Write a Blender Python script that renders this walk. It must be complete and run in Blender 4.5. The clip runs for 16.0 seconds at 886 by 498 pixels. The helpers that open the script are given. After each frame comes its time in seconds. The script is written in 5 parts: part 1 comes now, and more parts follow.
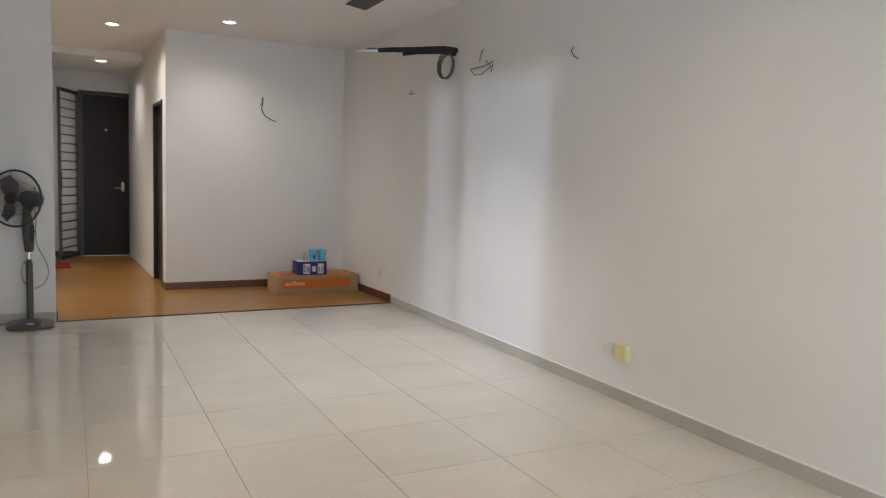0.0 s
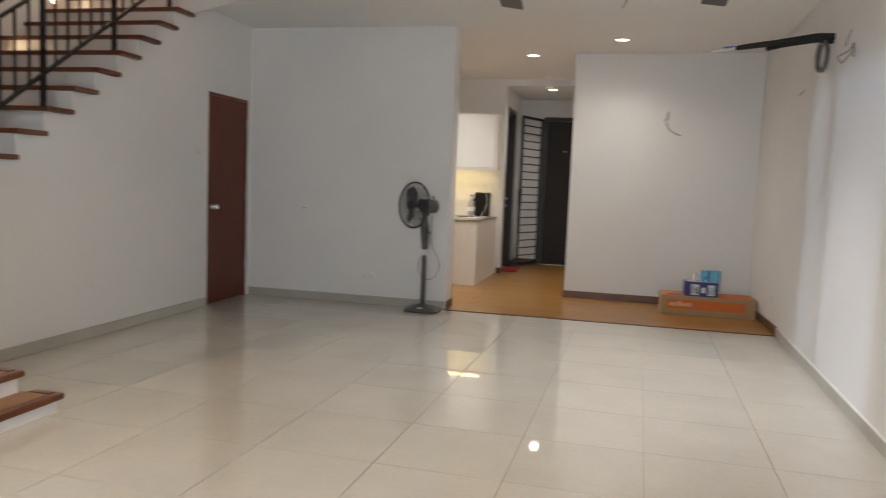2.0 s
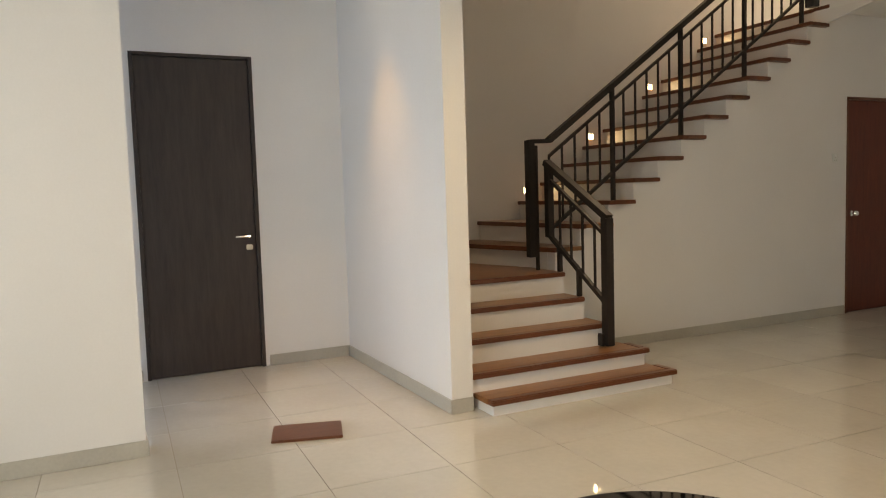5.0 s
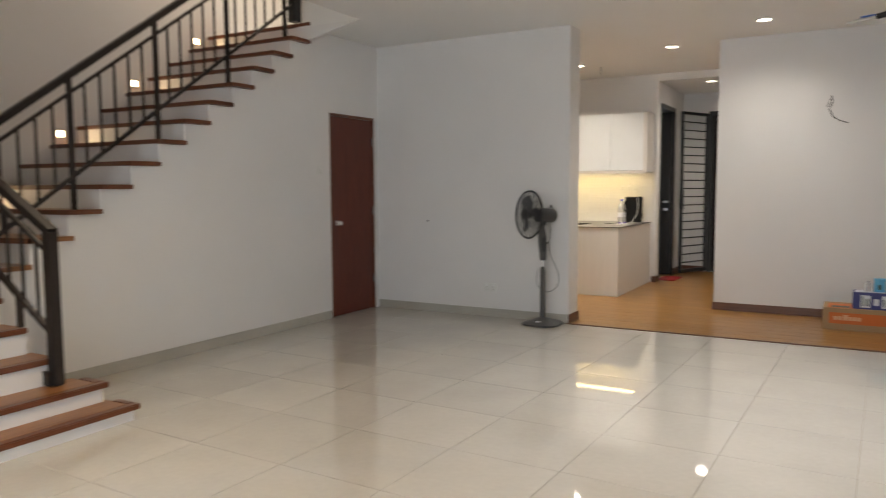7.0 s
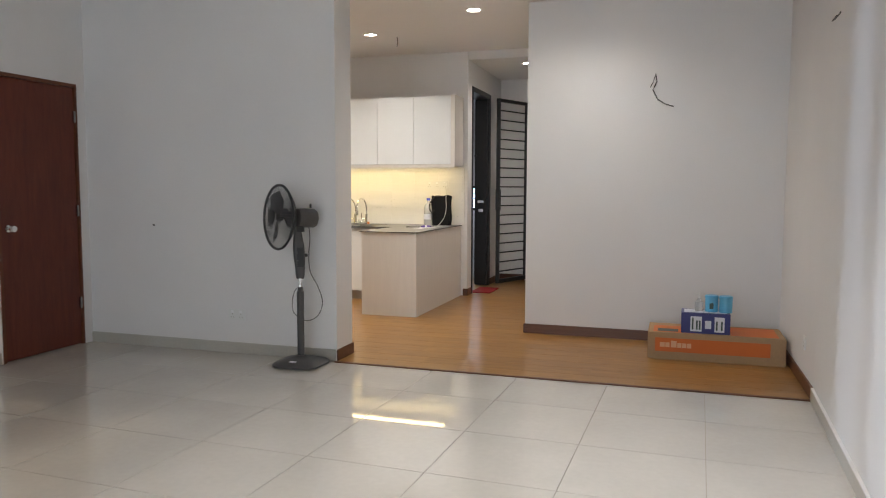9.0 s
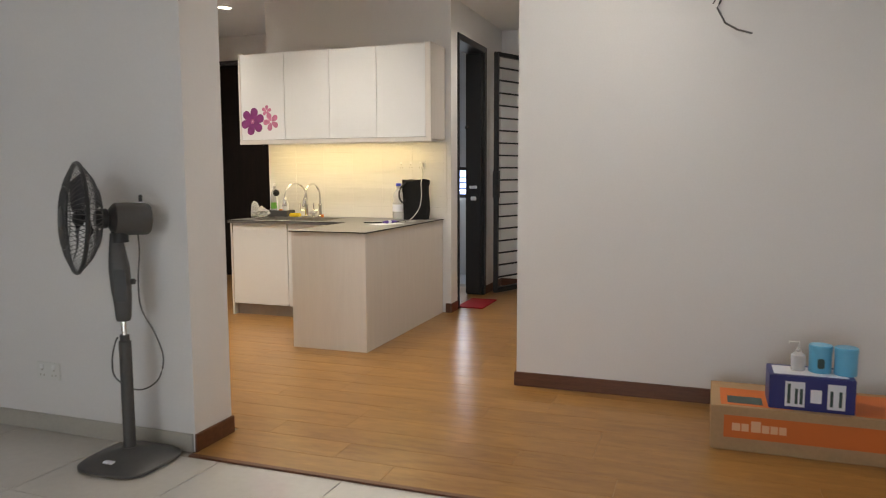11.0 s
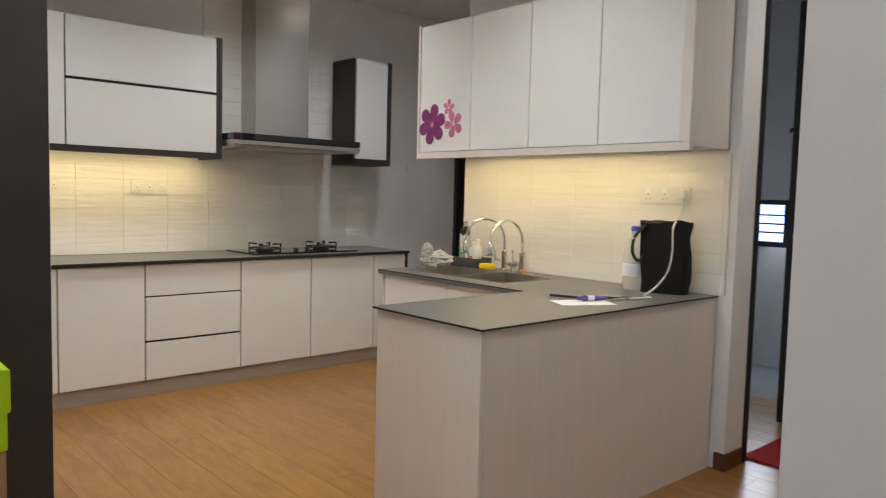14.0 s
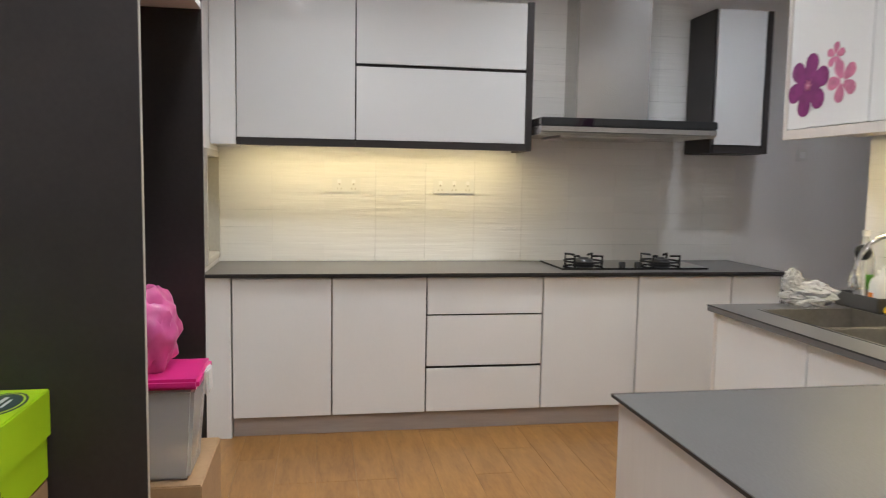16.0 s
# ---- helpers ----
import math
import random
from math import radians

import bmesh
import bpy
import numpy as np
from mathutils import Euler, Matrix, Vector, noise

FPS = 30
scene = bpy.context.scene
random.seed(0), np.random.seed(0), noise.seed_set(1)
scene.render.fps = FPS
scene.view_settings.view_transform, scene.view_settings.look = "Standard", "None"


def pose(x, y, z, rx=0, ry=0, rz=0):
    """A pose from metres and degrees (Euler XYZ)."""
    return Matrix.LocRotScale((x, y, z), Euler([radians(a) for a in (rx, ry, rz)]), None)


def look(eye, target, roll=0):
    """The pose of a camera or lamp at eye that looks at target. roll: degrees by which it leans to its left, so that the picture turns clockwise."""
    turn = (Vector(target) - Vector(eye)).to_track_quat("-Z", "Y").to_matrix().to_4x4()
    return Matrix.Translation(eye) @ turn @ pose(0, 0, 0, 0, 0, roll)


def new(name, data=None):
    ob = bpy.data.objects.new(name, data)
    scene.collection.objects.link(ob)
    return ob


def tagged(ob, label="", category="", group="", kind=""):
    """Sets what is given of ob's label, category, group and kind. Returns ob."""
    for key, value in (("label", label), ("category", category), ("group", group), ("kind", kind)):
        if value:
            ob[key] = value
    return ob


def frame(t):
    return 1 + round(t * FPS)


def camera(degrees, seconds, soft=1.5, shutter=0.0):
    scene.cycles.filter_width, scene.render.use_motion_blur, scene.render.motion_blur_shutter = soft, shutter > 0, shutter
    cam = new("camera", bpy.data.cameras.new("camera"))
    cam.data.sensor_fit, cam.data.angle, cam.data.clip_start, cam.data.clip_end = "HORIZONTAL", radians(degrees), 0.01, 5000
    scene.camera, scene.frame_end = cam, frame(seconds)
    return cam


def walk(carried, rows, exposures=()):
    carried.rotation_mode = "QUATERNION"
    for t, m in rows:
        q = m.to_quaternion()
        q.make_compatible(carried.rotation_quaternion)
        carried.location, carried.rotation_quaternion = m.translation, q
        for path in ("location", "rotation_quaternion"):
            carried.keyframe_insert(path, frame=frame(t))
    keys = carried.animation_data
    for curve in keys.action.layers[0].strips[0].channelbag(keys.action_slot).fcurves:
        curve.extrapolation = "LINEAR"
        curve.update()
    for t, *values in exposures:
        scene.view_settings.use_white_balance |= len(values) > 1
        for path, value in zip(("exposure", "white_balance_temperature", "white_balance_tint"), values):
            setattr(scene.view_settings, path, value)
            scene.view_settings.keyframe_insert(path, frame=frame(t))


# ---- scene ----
cam = camera(62.5, 16.0, soft=1.05, shutter=0.35)
PATH = [
    # seconds, eye, yaw, pitch, lean
    (0, (0.553, 0.704, 1.337), -28.97, -5.39, 1.88),
    (0.5, (1.034, 0.619, 1.319), -21.06, -4.76, -0.95),
    (1, (1.482, 0.527, 1.308), -9.63, -5.23, 1.49),
    (1.5, (1.924, 0.524, 1.302), 0.34, -4.70, 1.52),
    (2, (2.310, 0.495, 1.283), 13.04, -4.97, 2.30),
    (2.5, (2.632, 0.549, 1.295), 25.74, -4.50, 2.02),
    (3, (2.912, 0.534, 1.260), 37.27, -4.89, 2.74),
    (3.5, (3.057, 0.413, 1.269), 43.83, -6.55, 0.40),
    (3.7, (3.102, 0.398, 1.242), 47.51, -6.90, -0.53),
    (4.2, (3.133, 0.361, 1.261), 55.85, -6.05, -0.94),
    (4.75, (3.115, 0.348, 1.290), 63.20, -5.13, -1.41),
    (5.3, (3.098, 0.341, 1.321), 64.51, -4.21, -1.87),
    (5.8, (3.129, 0.324, 1.340), 56.86, -3.37, -2.27),
    (6, (3.127, 0.393, 1.343), 51.57, -3.53, -2.51),
    (6.5, (3.145, 0.683, 1.347), 39.80, -4.28, -0.83),
    (7, (3.089, 1.012, 1.335), 29.42, -4.76, -0.31),
    (7.5, (3.061, 1.405, 1.290), 22.94, -4.84, -0.72),
    (8, (3.046, 1.876, 1.299), 19.78, -4.59, 0.40),
    (8.5, (3.011, 2.392, 1.294), 16.38, -4.11, -0.61),
    (8.7, (3.031, 2.616, 1.288), 16.99, -4.34, -0.12),
    (11, (2.798, 5.191, 1.259), 19.66, -5.95, -0.16),
    (11.5, (2.699, 5.700, 1.260), 21.36, -5.98, -0.20),
    (12, (2.609, 6.266, 1.257), 25.23, -5.85, -0.53),
    (12.5, (2.484, 6.771, 1.268), 29.88, -5.71, -0.33),
    (13, (2.374, 7.224, 1.269), 35.93, -5.54, -0.81),
    (13.5, (2.343, 7.644, 1.284), 42.13, -4.97, 0.36),
    (14, (2.326, 8.021, 1.296), 48.22, -4.17, 1.44),
    (14.5, (2.279, 8.364, 1.315), 57.15, -4.60, 1.82),
    (15, (2.200, 8.646, 1.324), 67.13, -6.07, 2.31),
    (15.5, (1.925, 8.866, 1.337), 74.16, -5.44, 1.14),
    (16, (1.542, 9.079, 1.327), 80.42, -5.24, 0.94),
]
EXPOSURES = [(0, 0.33, 7200, 11), (2, 0.4, 7500, 11), (2.5, 0.48, 7900, 11), (3.0, 0.32, 8600, 11), (3.5, 0.12, 9800, 11), (5.8, 0.16, 10000, 11), (6.5, 0.3, 10600, 11), (7, 0.5, 7600, 11), (8.5, 0.5, 7000, 11), (11, 0.43, 7400, 11), (13, 0.32, 6900, 11), (14, 0.12, 6800, 11), (15, 0.12, 6500, 11), (16, 0.22, 6300, 11)]
walk(cam, [(t, pose(*eye, 90 + pitch, 0, yaw) @ pose(0, 0, 0, 0, 0, lean)) for t, eye, yaw, pitch, lean in PATH], EXPOSURES)

# ---- world and lamps ----
world = bpy.data.worlds.new("world")
scene.world = world
world.use_nodes = True
sky = world.node_tree.nodes.new("ShaderNodeTexSky")
sky.sky_type, sky.sun_disc = "NISHITA", False
sky.sun_elevation, sky.sun_rotation = radians(40), radians(200)
world.node_tree.links.new(sky.outputs[0], world.node_tree.nodes["Background"].inputs[0])
world.node_tree.nodes["Background"].inputs[1].default_value = 0.12

WARM, NEUTRAL, COOL = (1.0, 0.80, 0.52), (0.98, 0.985, 0.985), (0.72, 0.84, 1.0)


def lamp(name, kind, place, target, watts, colour, **more):
    data = bpy.data.lights.new(name, kind)
    data.energy, data.color = watts, colour
    if kind == "AREA":
        data.shape, data.size, data.size_y = "RECTANGLE", more["size"], more["size_y"]
        if "spread" in more:
            data.spread = radians(more["spread"])
    if kind == "SPOT":
        data.spot_size, data.spot_blend, data.shadow_soft_size = radians(more["cone"]), more["blend"], more.get("radius", 0.05)
    ob = new(name, data)
    ob.matrix_world = look(place, target)
    return ob


# daylight through the glazed front behind the first view, and low through the foyer's side window on to the long wall
lamp("daylight_front", "AREA", (1.95, -1.42, 1.25), (1.95, 5, 1.3), 75, (0.65, 0.80, 1.0), size=2.3, size_y=2.2)
# blue light from an unseen, added front opening, to tint the pillar's foyer face
lamp("daylight_foyer", "AREA", (-1.75, -1.42, 1.3), (-1.55, 2.1, 1.1), 12, (0.20, 0.46, 1.0), size=1.1, size_y=2.0)
lamp("daylight_side", "AREA", (-9.0, -6.8, 1.8), (3.86, 6.2, 1.2), 660, (0.5, 0.68, 1.0), size=0.16, size_y=0.2)
lamp("daylight_bathroom", "AREA", (-0.2, 13.86, 1.14), (0.2, 12.6, 0.6), 9, COOL, size=0.6, size_y=0.3)
SPOTS = [  # x, y, ceiling z, watts, colour, and the cone of the narrow one
    (2.29, 8.53, 2.885, 34, NEUTRAL), (1.26, 9.43, 2.885, 50, NEUTRAL), (1.30, 11.75, 2.79, 34, NEUTRAL),
    # second, third and last of these kitchen lamps are unseen, added to brighten it
    (-0.05, 10.145, 2.885, 62, NEUTRAL), (-1.75, 10.45, 2.885, 60, NEUTRAL), (-1.55, 9.2, 2.885, 70, NEUTRAL), (-1.7, 11.42, 2.885, 34, (0.84, 0.91, 1.0)), (0.2, 8.9, 2.885, 62, NEUTRAL),
    # unseen front living room lamps, added to give its warm light
    (0.55, 2.7, 2.885, 82, WARM), (2.3, 3.0, 2.885, 32, WARM), (0.55, 0.2, 2.885, 10, WARM), (2.3, -0.3, 2.885, 12, WARM),
    # unseen: one inferred from the floor's bright pool, one added to brighten the stair
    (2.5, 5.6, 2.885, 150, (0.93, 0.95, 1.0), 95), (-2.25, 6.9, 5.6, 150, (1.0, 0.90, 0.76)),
    (-1.55, 1.86, 2.885, 60, (1.0, 0.66, 0.34), 64),
]
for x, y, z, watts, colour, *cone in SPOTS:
    lamp("downlight_or_fill_beam", "SPOT", (x, y, z - 0.03), (x, y, 0), watts, colour, cone=cone[0] if cone else 150, blend=0.95, radius=0.08)
lamp("strip_beam_wall_unit", "AREA", (-2.60, 9.45, 1.528), (-2.66, 9.45, 0), 4.6, (1.0, 0.80, 0.42), size=1.6, size_y=0.09)
lamp("strip_beam_sink_unit", "AREA", (-0.33, 11.10, 1.538), (-0.33, 11.16, 0), 4.0, (1.0, 0.80, 0.42), size=1.6, size_y=0.09)

# ---- materials ----


def material(name, base, rough=0.5, metal=0.0, spots=0.0, spot_scale=3.0, grain=0.0, grain_scale=60.0, bump=0.0, bump_scale=40.0, relief=0.003,
             stretch=(1, 1, 1), coat=0.0, glass=0.0, emit=0.0, vary=0.0, ior=1.45, rough_vary=0.0):
    """A surface of one base colour, with stains at a large scale, grain at a small one, and a fine relief."""
    m = bpy.data.materials.new(name)
    m.use_nodes = True
    t = m.node_tree
    n, l = t.nodes, t.links
    b = n["Principled BSDF"]
    b.inputs["Roughness"].default_value, b.inputs["Metallic"].default_value = rough, metal
    b.inputs["Coat Weight"].default_value, b.inputs["Transmission Weight"].default_value = coat, glass
    b.inputs["IOR"].default_value = ior
    co = n.new("ShaderNodeNewGeometry")
    mp = n.new("ShaderNodeMapping")
    mp.inputs["Scale"].default_value = stretch
    l.new(co.outputs["Position"], mp.inputs["Vector"])
    colour = None

    def noisy(scale, detail):
        x = n.new("ShaderNodeTexNoise")
        x.inputs["Scale"].default_value, x.inputs["Detail"].default_value = scale, detail
        l.new(mp.outputs["Vector"], x.inputs["Vector"])
        return x

    def dim(source, amount, before):
        r = n.new("ShaderNodeMapRange")
        r.inputs["From Min"].default_value, r.inputs["From Max"].default_value = 0.3, 0.7
        r.inputs["To Min"].default_value, r.inputs["To Max"].default_value = 1 - amount, 1 + amount * 0.5
        l.new(source, r.inputs["Value"])
        v = n.new("ShaderNodeVectorMath")
        v.operation = "SCALE"
        if before is None:
            v.inputs[0].default_value = base
        else:
            l.new(before, v.inputs[0])
        l.new(r.outputs[0], v.inputs["Scale"])
        return v.outputs[0]

    if spots:
        colour = dim(noisy(spot_scale, 3).outputs["Fac"], spots, colour)
    if grain:
        colour = dim(noisy(grain_scale, 5).outputs["Fac"], grain, colour)
    if vary:
        info = n.new("ShaderNodeObjectInfo")
        r = n.new("ShaderNodeMapRange")
        r.inputs["To Min"].default_value, r.inputs["To Max"].default_value = 0.3, 0.7
        l.new(info.outputs["Random"], r.inputs["Value"])
        colour = dim(r.outputs[0], vary, colour)
    if colour is None:
        b.inputs["Base Color"].default_value = (*base, 1)
    else:
        l.new(colour, b.inputs["Base Color"])
    if rough_vary:
        r = n.new("ShaderNodeMapRange")
        r.inputs["To Min"].default_value, r.inputs["To Max"].default_value = rough, rough + rough_vary
        l.new(noisy(2.3, 4).outputs["Fac"], r.inputs["Value"])
        l.new(r.outputs[0], b.inputs["Roughness"])
    if bump:
        k = n.new("ShaderNodeBump")
        k.inputs["Strength"].default_value, k.inputs["Distance"].default_value = bump, relief
        l.new(noisy(bump_scale, 4).outputs["Fac"], k.inputs["Height"])
        l.new(k.outputs[0], b.inputs["Normal"])
    if emit:
        b.inputs["Emission Color"].default_value, b.inputs["Emission Strength"].default_value = (*base, 1), emit
    return m


def wood_material(name, dark, light, stretch, rough, vary, bump=0.15):
    """Wood grain that runs along the axis with the small stretch; each piece is shifted and toned by its own random number."""
    m = bpy.data.materials.new(name)
    m.use_nodes = True
    t = m.node_tree
    n, l = t.nodes, t.links
    b = n["Principled BSDF"]
    co, mp, info = n.new("ShaderNodeTexCoord"), n.new("ShaderNodeMapping"), n.new("ShaderNodeObjectInfo")
    geo = n.new("ShaderNodeNewGeometry")
    mp.inputs["Scale"].default_value = stretch
    shift = n.new("ShaderNodeVectorMath")
    shift.operation = "MULTIPLY_ADD"
    comb = n.new("ShaderNodeCombineXYZ")
    for k in range(3):
        l.new(info.outputs["Random"], comb.inputs[k])
    l.new(comb.outputs[0], shift.inputs[0])
    shift.inputs[1].default_value = (7, 11, 5)
    l.new(geo.outputs["Position"], shift.inputs[2])
    l.new(shift.outputs[0], mp.inputs["Vector"])
    a, c = n.new("ShaderNodeTexNoise"), n.new("ShaderNodeTexNoise")
    a.inputs["Scale"].default_value, a.inputs["Detail"].default_value, a.inputs["Distortion"].default_value = 5, 6, 0.6
    c.inputs["Scale"].default_value, c.inputs["Detail"].default_value = 26, 4
    l.new(mp.outputs[0], a.inputs["Vector"])
    l.new(mp.outputs[0], c.inputs["Vector"])
    mix = n.new("ShaderNodeMix")
    mix.inputs[0].default_value = 0.35
    l.new(a.outputs["Fac"], mix.inputs[2])
    l.new(c.outputs["Fac"], mix.inputs[3])
    add = n.new("ShaderNodeMath")
    add.operation = "MULTIPLY_ADD"
    l.new(info.outputs["Random"], add.inputs[0])
    add.inputs[1].default_value = vary
    l.new(mix.outputs[0], add.inputs[2])
    ramp = n.new("ShaderNodeValToRGB")
    ramp.color_ramp.elements[0].position, ramp.color_ramp.elements[0].color = 0.34, (*dark, 1)
    ramp.color_ramp.elements[1].position, ramp.color_ramp.elements[1].color = 0.72 + vary * 0.5, (*light, 1)
    l.new(add.outputs[0], ramp.inputs[0])
    l.new(ramp.outputs[0], b.inputs["Base Color"])
    b.inputs["Roughness"].default_value = rough
    k = n.new("ShaderNodeBump")
    k.inputs["Strength"].default_value, k.inputs["Distance"].default_value = bump, 0.002
    l.new(c.outputs["Fac"], k.inputs["Height"])
    l.new(k.outputs[0], b.inputs["Normal"])
    return m


PAINT = material("wall_paint", (0.76, 0.745, 0.735), 0.55, spots=0.035, spot_scale=1.1, grain=0.015, grain_scale=90, bump=0.12, bump_scale=220)
CEILING = material("ceiling_paint", (0.80, 0.79, 0.775), 0.7, spots=0.02, spot_scale=0.8, bump=0.08, bump_scale=150)
TILE = material("polished_tile", (0.58, 0.555, 0.51), 0.018, spots=0.05, spot_scale=2.5, grain=0.03, grain_scale=30, vary=0.04, rough_vary=0.04, ior=1.95)
GROUT = material("grout", (0.30, 0.27, 0.23), 0.85, grain=0.15)
SKIRT = material("skirting_tile", (0.47, 0.445, 0.395), 0.3, spots=0.08, grain=0.05, vary=0.05)
BROWN_SKIRT = wood_material("brown_skirting", (0.085, 0.028, 0.012), (0.17, 0.062, 0.028), (1, 6, 12), 0.4, 0.05)
PLANK = wood_material("oak_plank", (0.205, 0.092, 0.023), (0.38, 0.195, 0.057), (0.8, 4.2, 4.2), 0.28, 0.10, bump=0.05)
TREAD = wood_material("stair_wood", (0.20, 0.075, 0.026), (0.36, 0.165, 0.062), (6, 0.6, 6), 0.32, 0.05)
NOSING = wood_material("nosing_wood", (0.10, 0.028, 0.010), (0.17, 0.052, 0.020), (6, 0.8, 6), 0.3, 0.04)
RED_WOOD = wood_material("red_wood_door", (0.085, 0.014, 0.006), (0.155, 0.031, 0.012), (5, 5, 0.5), 0.5, 0.04)
DARK_WOOD = wood_material("dark_wood_door", (0.030, 0.021, 0.020), (0.056, 0.041, 0.038), (5, 5, 0.5), 0.45, 0.02)
ESPRESSO = wood_material("espresso_door", (0.010, 0.007, 0.006), (0.019, 0.012, 0.010), (5, 5, 0.5), 0.4, 0.02)
BROWN_METAL = material("dark_bronze_metal", (0.032, 0.025, 0.022), 0.42, 0.5, grain=0.1, bump=0.05)
BLACK = material("black_paint", (0.018, 0.017, 0.017), 0.4, grain=0.1, grain_scale=20, bump=0.05)
BLACK_BOARD = material("black_board", (0.034, 0.029, 0.029), 0.38, spots=0.35, spot_scale=2.0, grain=0.1, grain_scale=70, bump=0.06, rough_vary=0.15)
WHITE_GLOSS = material("white_cabinet_gloss", (0.64, 0.645, 0.645), 0.10, spots=0.015, spot_scale=1.5, coat=0.3)
WHITE_SATIN = material("white_cabinet_satin", (0.76, 0.765, 0.76), 0.33, spots=0.02, grain=0.01)
LAMINATE = wood_material("pale_laminate", (0.67, 0.625, 0.58), (0.72, 0.675, 0.63), (5, 5, 0.4), 0.5, 0.03, bump=0.08)
KICK = wood_material("grey_laminate", (0.36, 0.32, 0.295), (0.43, 0.385, 0.36), (6, 0.5, 7), 0.5, 0.03, bump=0.05)
STONE = material("grey_countertop", (0.128, 0.124, 0.122), 0.30, spots=0.05, grain=0.12, grain_scale=160, rough_vary=0.08)
STONE_EDGE = material("black_counter_edge", (0.022, 0.020, 0.020), 0.35, grain=0.1)
SPLASH = material("white_splash_tile", (0.80, 0.79, 0.76), 0.10, spots=0.02, bump=1.0, bump_scale=10, relief=0.0035, stretch=(1, 0.30, 4.0), vary=0.03)
SPLASH_B = material("white_sink_tile", (0.80, 0.79, 0.76), 0.10, spots=0.02, bump=1.0, bump_scale=10, relief=0.0035, stretch=(0.30, 1, 4.0), vary=0.03)
STEEL = material("brushed_steel", (0.52, 0.50, 0.47), 0.26, 1.0, grain=0.08, grain_scale=40, stretch=(1, 1, 14), bump=0.05)
SINK_STEEL = material("sink_steel", (0.50, 0.48, 0.45), 0.38, 1.0, grain=0.1, grain_scale=60)
CHROME = material("chrome", (0.82, 0.82, 0.82), 0.06, 1.0)
BLACK_GLASS = material("black_glass", (0.006, 0.006, 0.007), 0.04, coat=0.5)
FROST = material("frosted_glass", (0.33, 0.38, 0.35), 0.18, spots=0.1, spot_scale=4)
GREY_PLASTIC = material("grey_plastic", (0.075, 0.073, 0.073), 0.42, grain=0.06, bump=0.04)
DARK_PLASTIC = material("dark_plastic", (0.03, 0.03, 0.031), 0.35)
WHITE_PLASTIC = material("white_plastic", (0.72, 0.72, 0.70), 0.3)
YELLOWED = material("yellowed_plastic", (0.68, 0.62, 0.36), 0.35)
RUBBER = material("black_foam", (0.016, 0.016, 0.017), 0.8, grain=0.25, bump=0.4)
COPPER = material("bare_pipe_end", (0.62, 0.60, 0.58), 0.3, 0.8)
WIRE = material("grey_wire", (0.11, 0.105, 0.10), 0.5)
PALE_WIRE = material("pale_cable", (0.55, 0.54, 0.50), 0.5)
CARTON = material("brown_cardboard", (0.42, 0.27, 0.145), 0.8, spots=0.08, grain=0.06, bump=0.15, bump_scale=60)
ORANGE = material("orange_print", (0.62, 0.145, 0.025), 0.6, spots=0.05)
PALE_PRINT = material("pale_orange_print", (0.72, 0.42, 0.25), 0.6)
BLUE_CARD = material("navy_print", (0.018, 0.02, 0.15), 0.4, spots=0.1)
WHITE_CARD = material("white_print", (0.72, 0.73, 0.78), 0.5, spots=0.05)
SKY_BLUE = material("sky_blue_tin", (0.10, 0.40, 0.62), 0.3)
LIME = material("lime_cardboard", (0.42, 0.68, 0.012), 0.45, spots=0.05, bump=0.1)
LIME_PALE = material("pale_lime_print", (0.52, 0.72, 0.08), 0.5)
DARK_PRINT = material("dark_teal_print", (0.03, 0.06, 0.055), 0.5)
PINK = material("pink_plastic_bag", (0.60, 0.10, 0.30), 0.35, spots=0.15, spot_scale=9, bump=0.5, bump_scale=14)
PINK_LID = material("magenta_plastic", (0.66, 0.03, 0.22), 0.3)
CLEAR = material("clear_plastic", (0.90, 0.90, 0.90), 0.2, glass=0.62, ior=1.2)
CRUMPLED = material("crumpled_plastic", (0.86, 0.86, 0.86), 0.22, glass=0.62, ior=1.15, bump=0.6, bump_scale=40)
GLASS = material("window_glass", (0.95, 0.97, 1.0), 0.02, glass=1.0)
RED_MAT = material("red_mat", (0.36, 0.012, 0.02), 0.95, grain=0.3, grain_scale=120, bump=0.6, bump_scale=200)
PURPLE = material("purple_decal", (0.23, 0.035, 0.17), 0.4, spots=0.25, spot_scale=25)
ROSE = material("rose_decal", (0.60, 0.20, 0.33), 0.4, spots=0.25, spot_scale=30)
BATH_TILE = material("bath_wall_tile", (0.62, 0.63, 0.64), 0.25, spots=0.04)
GREY_TILE = material("bath_floor_tile", (0.25, 0.26, 0.28), 0.35, grain=0.1)
PAPER = material("white_paper", (0.80, 0.80, 0.80), 0.7)
GREEN = material("green_label", (0.12, 0.36, 0.05), 0.4)
ORANGE_BAND = material("orange_rubber", (0.75, 0.22, 0.03), 0.4)
YELLOW = material("yellow_sponge", (0.78, 0.56, 0.03), 0.7, bump=0.3)
BLUE_CAP = material("blue_plastic", (0.05, 0.08, 0.55), 0.3)
LAMP_GLOW = material("lamp_diffuser", (1.0, 0.95, 0.86), 0.4, emit=14)
STRIP_GLOW = material("strip_diffuser", (1.0, 0.80, 0.42), 0.4, emit=6)
STEP_GLOW = material("step_light_lens", (1.0, 0.80, 0.50), 0.4, emit=9)

ESPRESSO.node_tree.nodes["Principled BSDF"].inputs["Specular IOR Level"].default_value = 0.2

# ---- tools ----


